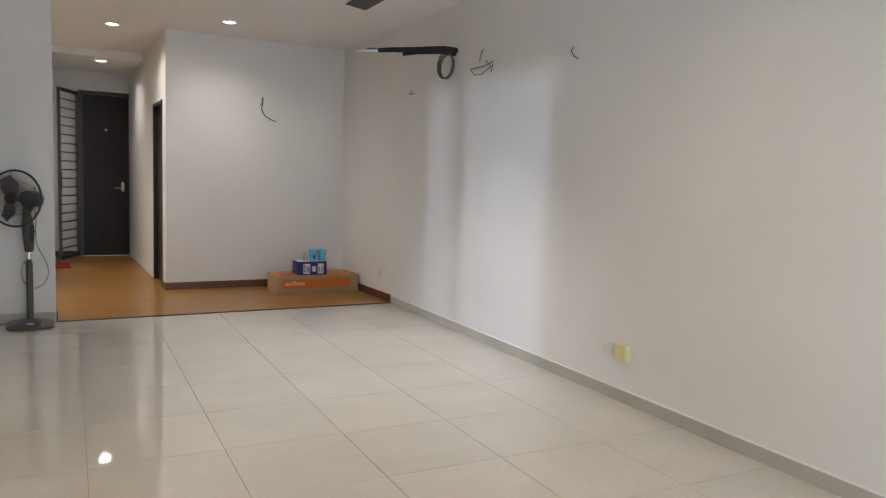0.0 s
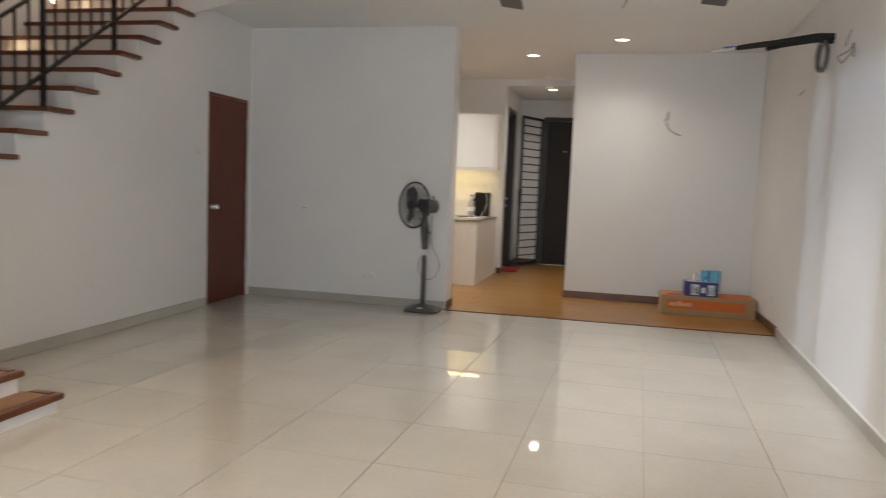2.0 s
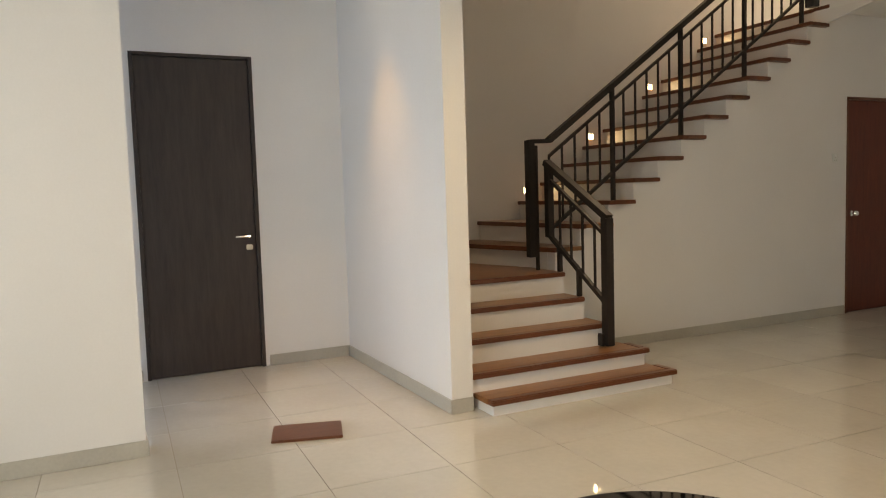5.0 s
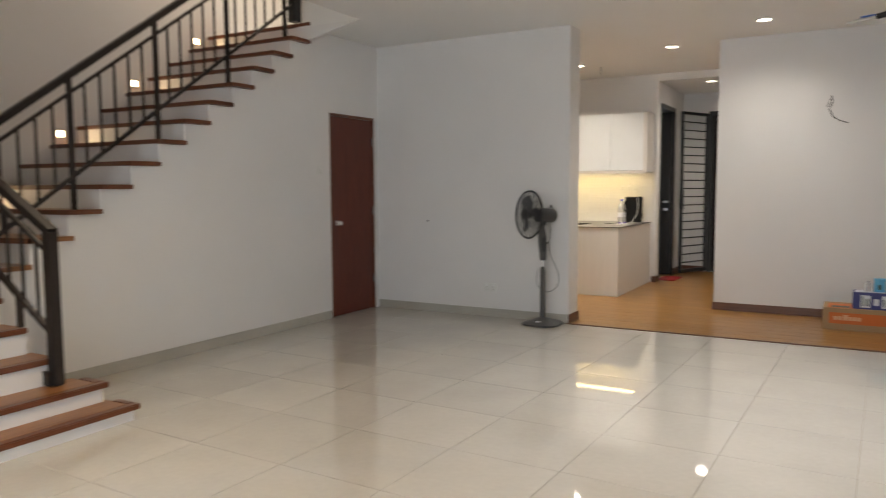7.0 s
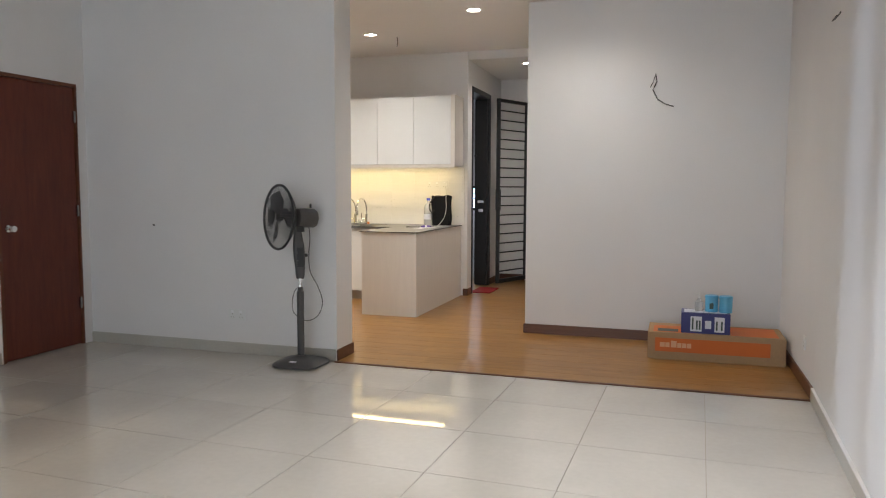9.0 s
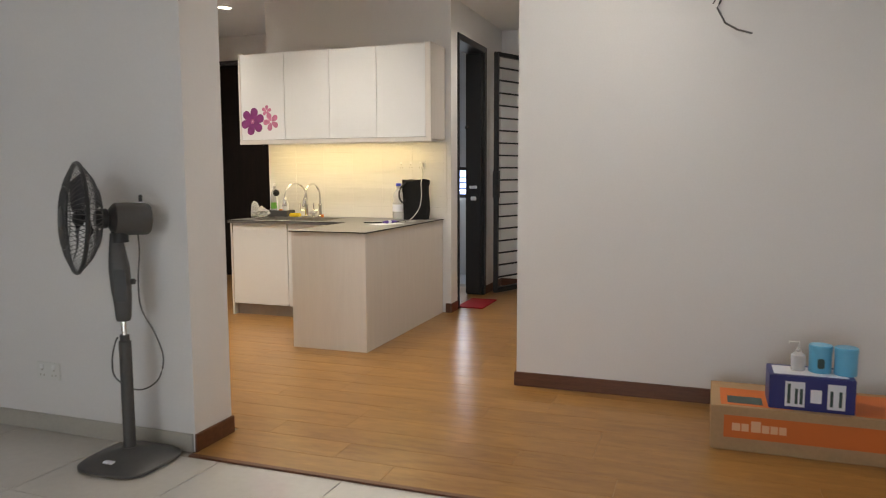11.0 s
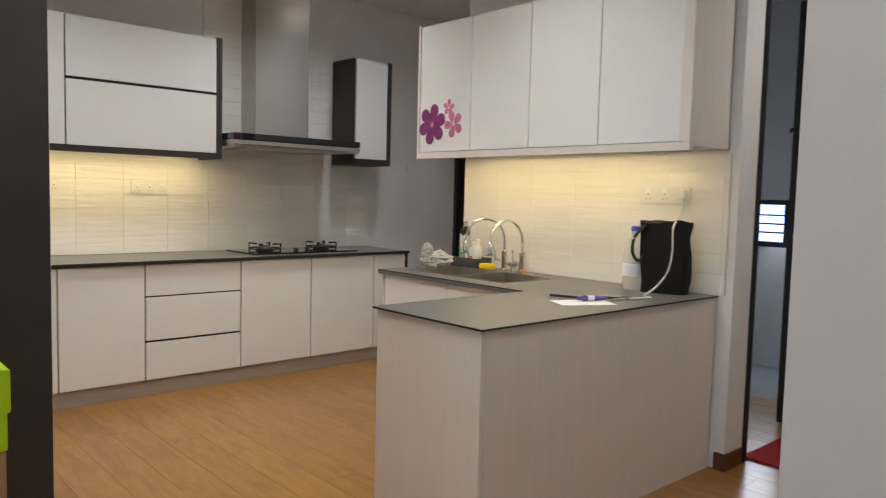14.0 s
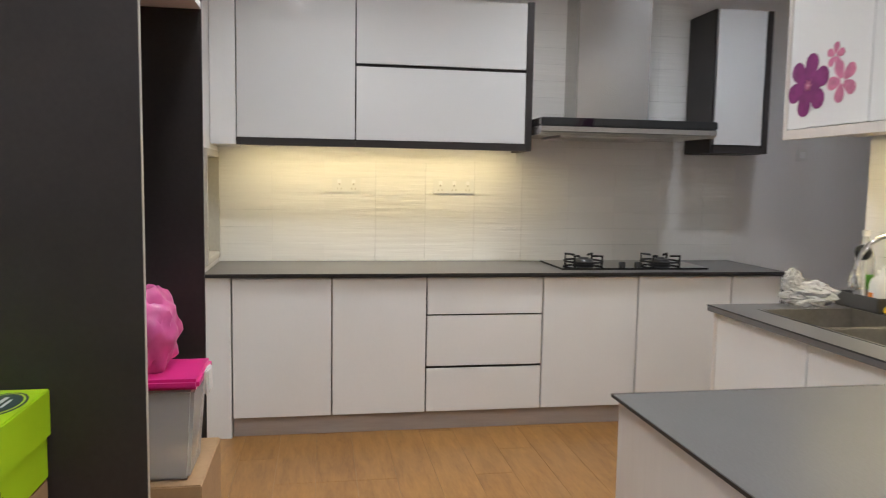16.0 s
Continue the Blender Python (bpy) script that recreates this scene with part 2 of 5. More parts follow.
def bm_box(x0, y0, z0, x1, y1, z1, bevel=0.0, bm=None):
    bm = bm or bmesh.new()
    made = bmesh.ops.create_cube(bm, size=1)["verts"]
    for v in made:
        v.co = Vector(((x0 + x1) / 2 + v.co.x * (x1 - x0), (y0 + y1) / 2 + v.co.y * (y1 - y0), (z0 + z1) / 2 + v.co.z * (z1 - z0)))
    if bevel:
        edges = {e for v in made for e in v.link_edges}
        bmesh.ops.bevel(bm, geom=list(edges), offset=bevel, segments=2, affect="EDGES")
    return bm


def bm_boxes(boxes, bevel=0.0):
    bm = bmesh.new()
    for b in boxes:
        bm_box(*b, bevel, bm)
    return bm


def bm_lathe(profile, steps=32, centre=(0, 0, 0), bm=None, caps=True):
    """A body of revolution about z from (radius, z) pairs."""
    bm = bm or bmesh.new()
    rings = []
    for r, z in profile:
        rings.append([bm.verts.new((centre[0] + max(r, 0.0004) * math.cos(2 * math.pi * i / steps),
                                    centre[1] + max(r, 0.0004) * math.sin(2 * math.pi * i / steps), centre[2] + z)) for i in range(steps)])
    for a, b in zip(rings, rings[1:]):
        for i in range(steps):
            bm.faces.new((a[i], a[(i + 1) % steps], b[(i + 1) % steps], b[i]))
    if caps:
        bm.faces.new(list(reversed(rings[0])))
        bm.faces.new(rings[-1])
    bmesh.ops.recalc_face_normals(bm, faces=bm.faces)
    return bm


def bm_tube(points, radius, sides=8, closed=False, bm=None):
    """A round bar along a line of points."""
    bm = bm or bmesh.new()
    pts = [Vector(p) for p in points]
    rings, up = [], Vector((0.13, 0.21, 0.97))
    for i, p in enumerate(pts):
        before = pts[i - 1] if i or closed else p
        after = pts[(i + 1) % len(pts)] if i + 1 < len(pts) or closed else p
        d = (after - before).normalized()
        a = d.cross(up)
        if a.length < 0.2:
            a = d.cross(Vector((1, 0, 0)))
        a.normalize()
        b = d.cross(a)
        r = radius[i] if isinstance(radius, (list, tuple)) else radius
        rings.append([bm.verts.new(p + a * (r * math.cos(2 * math.pi * k / sides)) + b * (r * math.sin(2 * math.pi * k / sides))) for k in range(sides)])
    pairs = list(zip(rings, rings[1:])) + ([(rings[-1], rings[0])] if closed else [])
    for a, b in pairs:
        for k in range(sides):
            bm.faces.new((a[k], a[(k + 1) % sides], b[(k + 1) % sides], b[k]))
    if not closed:
        bm.faces.new(list(reversed(rings[0])))
        bm.faces.new(rings[-1])
    bmesh.ops.recalc_face_normals(bm, faces=bm.faces)
    return bm


def bm_prism(outline, axis, a, b, bm=None):
    """A flat outline of (u, v) pairs, drawn out along an axis from a to b. x: (y, z); y: (x, z); z: (x, y)."""
    bm = bm or bmesh.new()

    def at(u, v, w):
        return {"x": (w, u, v), "y": (u, w, v), "z": (u, v, w)}[axis]
    lo, hi = [bm.verts.new(at(u, v, a)) for u, v in outline], [bm.verts.new(at(u, v, b)) for u, v in outline]
    n = len(outline)
    fs = [bm.faces.new(lo), bm.faces.new(hi)] + [bm.faces.new((lo[i], lo[(i + 1) % n], hi[(i + 1) % n], hi[i])) for i in range(n)]
    bmesh.ops.recalc_face_normals(bm, faces=fs)
    return bm


def curve_through(points, steps=5):
    """A smooth line through the points."""
    p = [Vector(q) for q in points]
    p = [p[0] * 2 - p[1]] + p + [p[-1] * 2 - p[-2]]
    out = []
    for a, b, c, d in zip(p, p[1:], p[2:], p[3:]):
        for k in range(steps):
            t = k / steps
            out.append(0.5 * (2 * b + (c - a) * t + (2 * a - 5 * b + 4 * c - d) * t * t + (3 * b - a - 3 * c + d) * t ** 3))
    return out + [p[-2]]


def bar(p, q, w, h=None):
    """A square-section bar from p to q."""
    p, q = Vector(p), Vector(q)
    h = h or w
    d = (q - p).normalized()
    side = d.cross(Vector((0, 0, 1)))
    side = Vector((1, 0, 0)) if side.length < 0.05 else side.normalized()
    top = side.cross(d)
    bm = bmesh.new()
    ring = [[bm.verts.new(c + side * (sx * w / 2) + top * (sy * h / 2)) for sx, sy in ((-1, -1), (1, -1), (1, 1), (-1, 1))] for c in (p, q)]
    for k in range(4):
        bm.faces.new((ring[0][k], ring[0][(k + 1) % 4], ring[1][(k + 1) % 4], ring[1][k]))
    bm.faces.new(list(reversed(ring[0])))
    bm.faces.new(ring[1])
    bmesh.ops.recalc_face_normals(bm, faces=bm.faces)
    return bm


def part(name, bm, mat, parent=None, label="", smooth=False):
    """Links a bmesh as one mesh object, under a thing or under a part; its coordinates are the world's, or the parent's where that has been moved."""
    me = bpy.data.meshes.new(name)
    bm.normal_update()
    bm.to_mesh(me)
    bm.free()
    if smooth:
        me.shade_smooth()
        me.set_sharp_from_angle(angle=radians(40))
    me.materials.append(mat)
    ob = new(name, me)
    ob.parent = parent
    if parent is not None:
        ob.matrix_parent_inverse = parent.matrix_basis.inverted()
    return tagged(ob, label)


def thing(name, place, label, category, group="", kind=""):
    """An Empty at a thing's base, to parent its parts."""
    ob = new(name)
    ob.empty_display_size = 0.1
    ob.location = place
    bpy.context.view_layer.update()
    return tagged(ob, label, category, group, kind)


def structure(name, bm, mat, label=""):
    return tagged(part(name, bm, mat), label or name.replace("_", " "), "", "", "structure")


def wall_run(axis, face, back, lo, hi, z0, z1, holes=()):
    """A wall across an axis with rectangular holes (from, to, bottom, top)."""
    boxes, edges = [], sorted({lo, hi, *[h[0] for h in holes], *[h[1] for h in holes]})
    for a, b in zip(edges, edges[1:]):
        cut = sorted((h[2], h[3]) for h in holes if h[0] <= a + 1e-6 and h[1] >= b - 1e-6)
        z = z0
        for bottom, top in cut + [(z1, z1)]:
            if bottom > z + 1e-4:
                boxes.append((face, a, z, back, b, bottom) if axis == "x" else (a, face, z, b, back, bottom))
            z = top
    boxes = [(min(b[0], b[3]), min(b[1], b[4]), b[2], max(b[0], b[3]), max(b[1], b[4]), b[5]) for b in boxes]
    return bm_boxes(boxes)

# ---- the large structure ----
CEIL, X_R, X_L = 2.885, 3.862, -1.585
P_Y, P_X = 9.333, 1.78      # the partition's face and corner
K_W, S_Y, H_X = -2.83, 11.35, 0.675     # kitchen wall, sink wall, hall wall
Y_T = 7.79      # where tiles meet planks; the long wall runs slightly askew from there


def x_east(y):
    return X_R - 0.041 * max(0.0, Y_T - y)


structure("wall_east", bm_prism([(x_east(-1.65), -1.65), (x_east(-1.65) + 0.15, -1.65), (X_R + 0.15, Y_T), (X_R + 0.15, 13.5), (X_R, 13.5), (X_R, Y_T)], "z", 0, 3.1), PAINT, "plain off-white painted long living room wall")
structure("wall_north_partition", wall_run("y", P_Y, P_Y + 0.13, P_X, X_R, 0, CEIL), PAINT, "off-white painted partition wall of the kitchen corner")
structure("wall_hall_east", wall_run("x", P_X, P_X + 0.13, P_Y + 0.13, 13.05, 0, CEIL, [(9.58, 10.3, 0, 2.14)]), PAINT, "off-white hallway wall with a dark doorway")
structure("wall_hall_end", wall_run("y", 13.05, 13.2, 0.50, P_X + 0.13, 0, CEIL, [(1.07, P_X, 0, 2.50)]), PAINT, "off-white wall at the hallway's end")
structure("wall_hall_west", wall_run("x", H_X, H_X - 0.17, S_Y, 13.05, 0, CEIL, [(11.53, 12.44, 0, 2.51)]), PAINT, "off-white hallway wall beside the bathroom")
structure("wall_sink", wall_run("y", S_Y, S_Y + 0.16, -1.195, H_X - 0.17, 0, CEIL), PAINT, "off-white kitchen wall behind the sink")
structure("wall_kitchen_back", wall_run("y", 12.75, 12.90, K_W - 0.15, -1.195, 0, CEIL, [(-2.82, -1.92, 0, 2.60)]), PAINT, "white wall at the kitchen's back corner")
structure("wall_back_passage", wall_run("x", -1.195, -1.045, S_Y + 0.16, 12.75, 0, CEIL), PAINT, "white wall of the back passage")
structure("wall_kitchen_west", wall_run("x", K_W, K_W - 0.15, 8.02, 12.75, 0, CEIL), PAINT, "white kitchen wall behind the hob")
structure("wall_kitchen_south", wall_run("y", 8.50, 8.25, K_W, -1.28, 0, CEIL, [(-2.78, -2.30, 0.88, 1.48)]), PAINT, "white kitchen wall with a small window")
structure("wall_pier", wall_run("y", 7.83, 8.10, X_L - 0.12, 0.66, 0, CEIL), PAINT, "off-white living room wall that ends in a pier")
structure("wall_stair_door", wall_run("x", X_L, X_L - 0.12, 6.62, 7.83, 0, CEIL, [(6.97, 7.74, 0, 2.105)]), PAINT, "off-white wall beside the stair with a door")
structure("wall_stair_west", wall_run("x", -2.92, -3.07, 2.35, 8.02, 0, 5.6), PAINT, "tall off-white stairwell wall")
structure("wall_stair_north", wall_run("y", 7.90, 8.02, -2.92, X_L - 0.12, 0, 5.6), PAINT, "off-white wall at the stair's head")
structure("wall_pillar", wall_run("y", 2.206, 2.348, -3.07, -0.69, 0, 5.6), PAINT, "off-white wall between foyer and stair, ending as a pillar")
structure("wall_foyer_west", wall_run("x", -2.56, -2.71, -1.65, 2.206, 0, 3.1, [(0.66, 1.52, 0, 2.37), (-1.15, 0.12, 0.15, 2.02)]), PAINT, "white foyer wall with the entrance door")
structure("wall_foyer_pier", wall_run("x", -0.88, -1.04, -1.65, 0.54, 0, 3.1), PAINT, "off-white pier beside the foyer")
structure("wall_south", wall_run("y", -1.50, -1.65, -2.71, X_R + 0.15, 0, 3.1, [(0.7, 3.2, 0, 2.4), (-2.3, -1.1, 0.2, 2.4)]), PAINT, "off-white front wall with glazed openings")
structure("wall_upper_stair", bm_boxes([(-0.935, 2.348, CEIL + 0.3, -0.81, 8.02, 5.6)]), PAINT, "off-white upper storey wall beside the stair void")
structure("wall_utility", bm_boxes([(P_X + 0.13, 11.6, 0, X_R, 11.75, CEIL)]), PAINT, "plain wall of the utility room")

structure("ceiling", bm_boxes([(-0.935, -1.65, CEIL, X_R + 0.15, 6.64, CEIL + 0.3), (X_L - 0.12, 6.64, CEIL, X_R + 0.15, 8.10, CEIL + 0.3),
                               (K_W - 0.15, 8.10, CEIL, X_R + 0.15, S_Y, CEIL + 0.3), (K_W - 0.15, S_Y, CEIL, 0.50, 14.2, CEIL + 0.3), (H_X + 0.002, S_Y + 0.012, 2.79, X_R + 0.15, 13.25, CEIL + 0.3), (0.50, S_Y + 0.17, CEIL, H_X, 13.25, CEIL + 0.3),
                               (-2.71, -1.65, CEIL, -0.935, 2.206, CEIL + 0.3)]), CEILING, "plain white painted ceiling")
structure("ceiling_upper", bm_boxes([(-3.07, 2.206, 5.6, -0.81, 8.02, 5.75)]), CEILING, "white ceiling above the stair void")
structure("soffit_stair_head", bm_prism([(-0.935, 2.884), (-1.584, 2.884), (-1.584, 2.75)], "y", 6.60, 6.64), PAINT, "off-white sloping soffit at the stair's head")
structure("upper_landing", bm_boxes([(-2.92, 6.86, 2.77, X_L - 0.13, 7.9, 2.95)]), PAINT, "upper floor slab at the stair's head")

# floors: a bed of grout under the tiles, a screed under the planks
tile_floor = structure("floor_tiled", bm_boxes([(-2.92, -1.65, -0.12, X_R, 7.79, -0.004), (X_L - 0.12, 7.79, -0.12, 0.66, 7.83, -0.004)]), GROUT, "polished cream porcelain tile floor with dark joints")
wood_floor = structure("floor_wooden", bm_boxes([(K_W, 8.10, -0.12, X_R, 13.05, -0.003), (0.66, 7.79, -0.12, X_R, 8.10, -0.003)]), GROUT, "honey-brown wooden plank floor of kitchen and hall")
structure("floor_bathroom", bm_boxes([(-1.0, 11.51, -0.12, 0.50, 14.0, -0.02)]), GREY_TILE, "grey bathroom floor")
structure("wall_bathroom", bm_boxes([(-1.0, 13.9, -0.02, 0.62, 14.05, 0.95), (-1.0, 13.9, 1.33, 0.62, 14.05, CEIL), (-1.0, 13.9, 0.95, -0.55, 14.05, 1.33),
                                     (0.15, 13.9, 0.95, 0.62, 14.05, 1.33), (-1.044, 12.92, -0.02, -1.0, 14.05, CEIL), (0.50, 13.21, -0.02, 0.62, 13.9, CEIL)]), BATH_TILE, "pale tiled bathroom walls")
structure("floor_trim", bm_boxes([(0.665, 7.768, 0.0, X_R, 7.80, 0.008)], 0.003), BROWN_SKIRT, "dark brown edging strip between tiles and planks")


def skirting(boxes, mat, label):
    structure("baseboard", bm_boxes(boxes, 0.003), mat, label)


T, HS = 0.012, 0.085
def long_strip(depth, z0, z1, y0=-1.5, y1=Y_T):
    return bm_prism([(x_east(y0) - depth, y0), (x_east(y0) + 0.002, y0), (x_east(y1) + 0.002, y1), (x_east(y1) - depth, y1)], "z", z0, z1)


# thin strip in the wall's white along the skirting's top
structure("baseboard", long_strip(0.016, 0.0755, 0.0815), PAINT, "thin white strip along the skirting's top edge")
skirt = structure("baseboard", long_strip(0.013, 0, 0.074), GROUT, "beige tile skirting along the living room wall")
for k in range(16):
    part("skirting_tile", long_strip(0.016, 0.001, 0.075, -1.466 + 0.602 * k, -1.4675 + 0.602 * (k + 1) if k < 15 else Y_T), SKIRT, skirt)
skirting([(X_L, 7.83 - T, 0, 0.652, 7.83, HS)], SKIRT, "beige tile skirting below the pier wall")
skirting([(X_L, 3.60, 0, X_L + T, 6.95, HS)], SKIRT, "beige tile skirting below the stair")
skirting([(-0.69, 2.206, 0, -0.69 + T, 2.348, HS), (-2.56, 2.206 - T, 0, -0.678, 2.206, HS)], SKIRT, "beige tile skirting round the pillar")
skirting([(-2.56, 1.55, 0, -2.56 + T, 2.19, HS), (-2.56, -1.5, 0, -2.56 + T, 0.63, HS)], SKIRT, "beige tile skirting beside the entrance door")
skirting([(-0.88, -1.5, 0, -0.88 + T, 0.54, HS), (-1.04, 0.54, 0, -0.868, 0.54 + T, HS)], SKIRT, "beige tile skirting round the foyer pier")
skirting([(0.66, 7.825, 0, 0.66 + T, 8.11, HS)], BROWN_SKIRT, "reddish-brown skirting on the pier's end")
skirting([(P_X - T, P_Y - T, 0, X_R - T, P_Y, HS), (P_X - T, P_Y, 0, P_X, 9.53, HS)], BROWN_SKIRT, "reddish-brown skirting below the partition wall")
skirting([(X_R - T, 7.80, 0, X_R, P_Y, HS)], BROWN_SKIRT, "reddish-brown skirting beside the carton")
skirting([(0.625, S_Y - T, 0, H_X, S_Y, HS), (H_X, S_Y - T, 0, H_X + T, 11.515, HS), (H_X, 12.455, 0, H_X + T, 13.05, HS), (H_X + T, 13.05 - T, 0, 1.04, 13.05, HS)], BROWN_SKIRT, "reddish-brown skirting along the hall")

# glazing of the front, behind the first view; the foyer's narrow opening is added
for n, (a, b, lo, hi) in enumerate([(0.7, 3.2, 0.0, 2.4), (-2.3, -1.1, 0.2, 2.4)], 1):
    w = thing("window_%d" % n, ((a + b) / 2, -1.57, lo), "dark-framed glazed front opening, unseen", "window", kind="structure")
    cols = [a + (b - a) * k / (3 if n == 1 else 1) for k in range((3 if n == 1 else 1) + 1)]
    part("window_frame", bm_boxes([(a, -1.6, lo, b, -1.54, lo + 0.05), (a, -1.6, hi - 0.05, b, -1.54, hi)] + [(c - 0.03, -1.6, lo + 0.05, c + 0.03, -1.54, hi - 0.05) for c in cols]), BLACK, w)
    for c, d in zip(cols, cols[1:]):
        p = part("pane", bm_boxes([(c + 0.031, -1.575, lo + 0.051, d - 0.031, -1.567, hi - 0.051)]), GLASS, w)
        p.visible_shadow = False

w = thing("window_5", (-2.63, -0.3, 0.15), "dark-framed foyer side window in two panes", "window", kind="structure")
part("window_frame", bm_boxes([(-2.66, -1.15, 0.15, -2.60, 0.12, 0.19), (-2.66, -1.15, 1.98, -2.60, 0.12, 2.02), (-2.66, -1.15, 0.19, -2.60, -1.11, 1.98), (-2.66, 0.08, 0.19, -2.60, 0.12, 1.98), (-2.66, -0.28, 0.19, -2.60, -0.225, 1.98)]), BLACK, w)
for a, c in ((-1.11, -0.281), (-0.224, 0.08)):
    p = part("pane", bm_boxes([(-2.635, a, 0.19, -2.627, c, 1.98)]), GLASS, w)
    p.visible_shadow = False

# ---- doors ----


def lever(parent, x, y, z, dx, dy, ax):
    """A lever handle with a round rose; (dx, dy) runs along the lever, ax is the way out of the leaf."""
    h = part("door_handle", bm_tube([(x, y, z), (x + ax[0] * 0.05, y + ax[1] * 0.05, z), (x + ax[0] * 0.055 + dx * 0.11, y + ax[1] * 0.055 + dy * 0.11, z)], 0.009), CHROME, parent, "satin chrome lever", True)
    return h


def knob(parent, x, y, z, ax):
    c = (x, y, z)
    bm = bm_lathe([(0.026, 0), (0.026, 0.008), (0.011, 0.010), (0.011, 0.032), (0.024, 0.038), (0.029, 0.052), (0.022, 0.066), (0.0, 0.07)], 20)
    bm.transform(Matrix.Translation(c) @ Vector(ax).to_track_quat("Z", "Y").to_matrix().to_4x4())
    return part("door_knob", bm, CHROME, parent, "round steel door knob", True)


d = thing("door_1", (X_L, 7.355, 0), "closed reddish-brown wooden store door under the stair", "door", kind="structure")
part("door_leaf", bm_box(X_L - 0.05, 7.0, 0.008, X_L - 0.008, 7.715, 2.075, 0.003), RED_WOOD, d)
part("door_frame", bm_boxes([(X_L - 0.12, 6.97, 0, X_L + 0.006, 6.997, 2.105), (X_L - 0.12, 7.718, 0, X_L + 0.006, 7.74, 2.105), (X_L - 0.12, 6.997, 2.078, X_L + 0.006, 7.718, 2.105)], 0.002), NOSING, d)
knob(d, X_L - 0.008, 7.06, 0.98, (1, 0, 0))
for z in (0.3, 1.05, 1.8):
    part("hinge", bm_boxes([(X_L - 0.01, 7.70, z, X_L + 0.009, 7.722, z + 0.09)], 0.002), STEEL, d, "small steel hinge")

d = thing("door_2", (-2.57, 1.09, 0), "closed dark brown entrance door of the foyer", "door", kind="structure")
part("door_leaf", bm_box(-2.62, 0.69, 0.006, -2.575, 1.49, 2.345, 0.003), DARK_WOOD, d)
part("door_frame", bm_boxes([(-2.71, 0.66, 0, -2.555, 0.688, 2.37), (-2.71, 1.492, 0, -2.555, 1.52, 2.37), (-2.71, 0.688, 2.348, -2.555, 1.492, 2.37)], 0.002), DARK_WOOD, d)
part("door_backing", bm_box(-2.72, 0.66, 0, -2.7105, 1.52, 2.37), BLACK, d)
lever(d, -2.575, 1.44, 1.02, 0, -1, (1, 0))
part("lock_rose", bm_boxes([(-2.576, 1.415, 0.915, -2.563, 1.465, 0.955)], 0.005), CHROME, d, "small chrome lock cover")

d = thing("door_3", (1.45, 13.08, 0), "closed dark brown main door at the hallway's end", "door", kind="structure")
part("door_leaf", bm_box(1.132, 13.09, 0.006, 1.775, 13.135, 2.43, 0.003), ESPRESSO, d)
part("door_frame", bm_boxes([(1.07, 13.035, 0, 1.13, 13.18, 2.50), (1.13, 13.035, 2.435, P_X, 13.18, 2.50)], 0.003), BLACK, d)
part("door_backing", bm_box(1.07, 13.1805, 0, P_X, 13.19, 2.5), BLACK, d)
lever(d, 1.68, 13.09, 1.05, -1, 0, (0, -1))
part("lock_plate", bm_boxes([(1.665, 13.084, 1.0, 1.70, 13.0895, 1.14)], 0.002), SINK_STEEL, d, "steel lock plate")
part("peephole", bm_lathe([(0.014, 0), (0.014, 0.006), (0.006, 0.008)], 12, (0, 0, 0)), STEEL, d, "small steel peephole").matrix_world = pose(1.45, 13.09, 1.93, 90)

d = thing("door_4", (H_X, 12.03, 0), "black-framed bathroom doorway with its folded black door", "door", kind="structure")
part("door_frame", bm_boxes([(H_X - 0.18, 11.53, 0, H_X + 0.012, 11.565, 2.51), (H_X - 0.18, 12.37, 0, H_X + 0.012, 12.44, 2.51), (H_X - 0.18, 11.565, 2.45, H_X + 0.012, 12.37, 2.51)], 0.003), BLACK, d)
leaf = part("door_leaf", bm_boxes([(H_X - 0.17, 12.305, 0.02, H_X - 0.01, 12.335, 2.44), (H_X - 0.17, 12.338, 0.02, H_X - 0.01, 12.368, 2.44)], 0.003), BLACK, d, "folded black leaves")
part("door_handle", bm_tube([(H_X - 0.15, 12.305, 1.72), (H_X - 0.15, 12.24, 1.72), (H_X - 0.15, 12.23, 1.70)], 0.008), BLACK, leaf)
part("lock", bm_boxes([(H_X - 0.11, 12.275, 0.98, H_X - 0.05, 12.306, 1.02), (H_X - 0.12, 12.265, 1.10, H_X - 0.04, 12.306, 1.13)], 0.004), CHROME, leaf, "chrome lock pieces")

d = thing("door_5", (P_X, 9.94, 0), "closed black door in the hallway's wall", "door", kind="structure")
part("door_leaf", bm_box(P_X + 0.04, 9.62, 0.006, P_X + 0.08, 10.26, 2.09, 0.003), BLACK, d)
part("door_frame", bm_boxes([(P_X - 0.01, 9.58, 0, P_X + 0.13, 9.618, 2.14), (P_X - 0.01, 10.262, 0, P_X + 0.13, 10.30, 2.14), (P_X - 0.01, 9.618, 2.095, P_X + 0.13, 10.262, 2.14)], 0.002), BLACK, d)

d = thing("door_6", (-2.35, 12.77, 0), "closed dark brown back door of the kitchen", "door", kind="structure")
part("door_leaf", bm_box(-2.775, 12.78, 0.006, -1.965, 12.82, 2.55, 0.003), ESPRESSO, d)
part("door_frame", bm_boxes([(-2.82, 12.735, 0, -2.778, 12.90, 2.60), (-1.962, 12.735, 0, -1.92, 12.90, 2.60), (-2.778, 12.735, 2.555, -1.962, 12.90, 2.60)], 0.002), BLACK, d)
part("door_backing", bm_box(-2.82, 12.9005, 0, -1.92, 12.91, 2.6), BLACK, d)

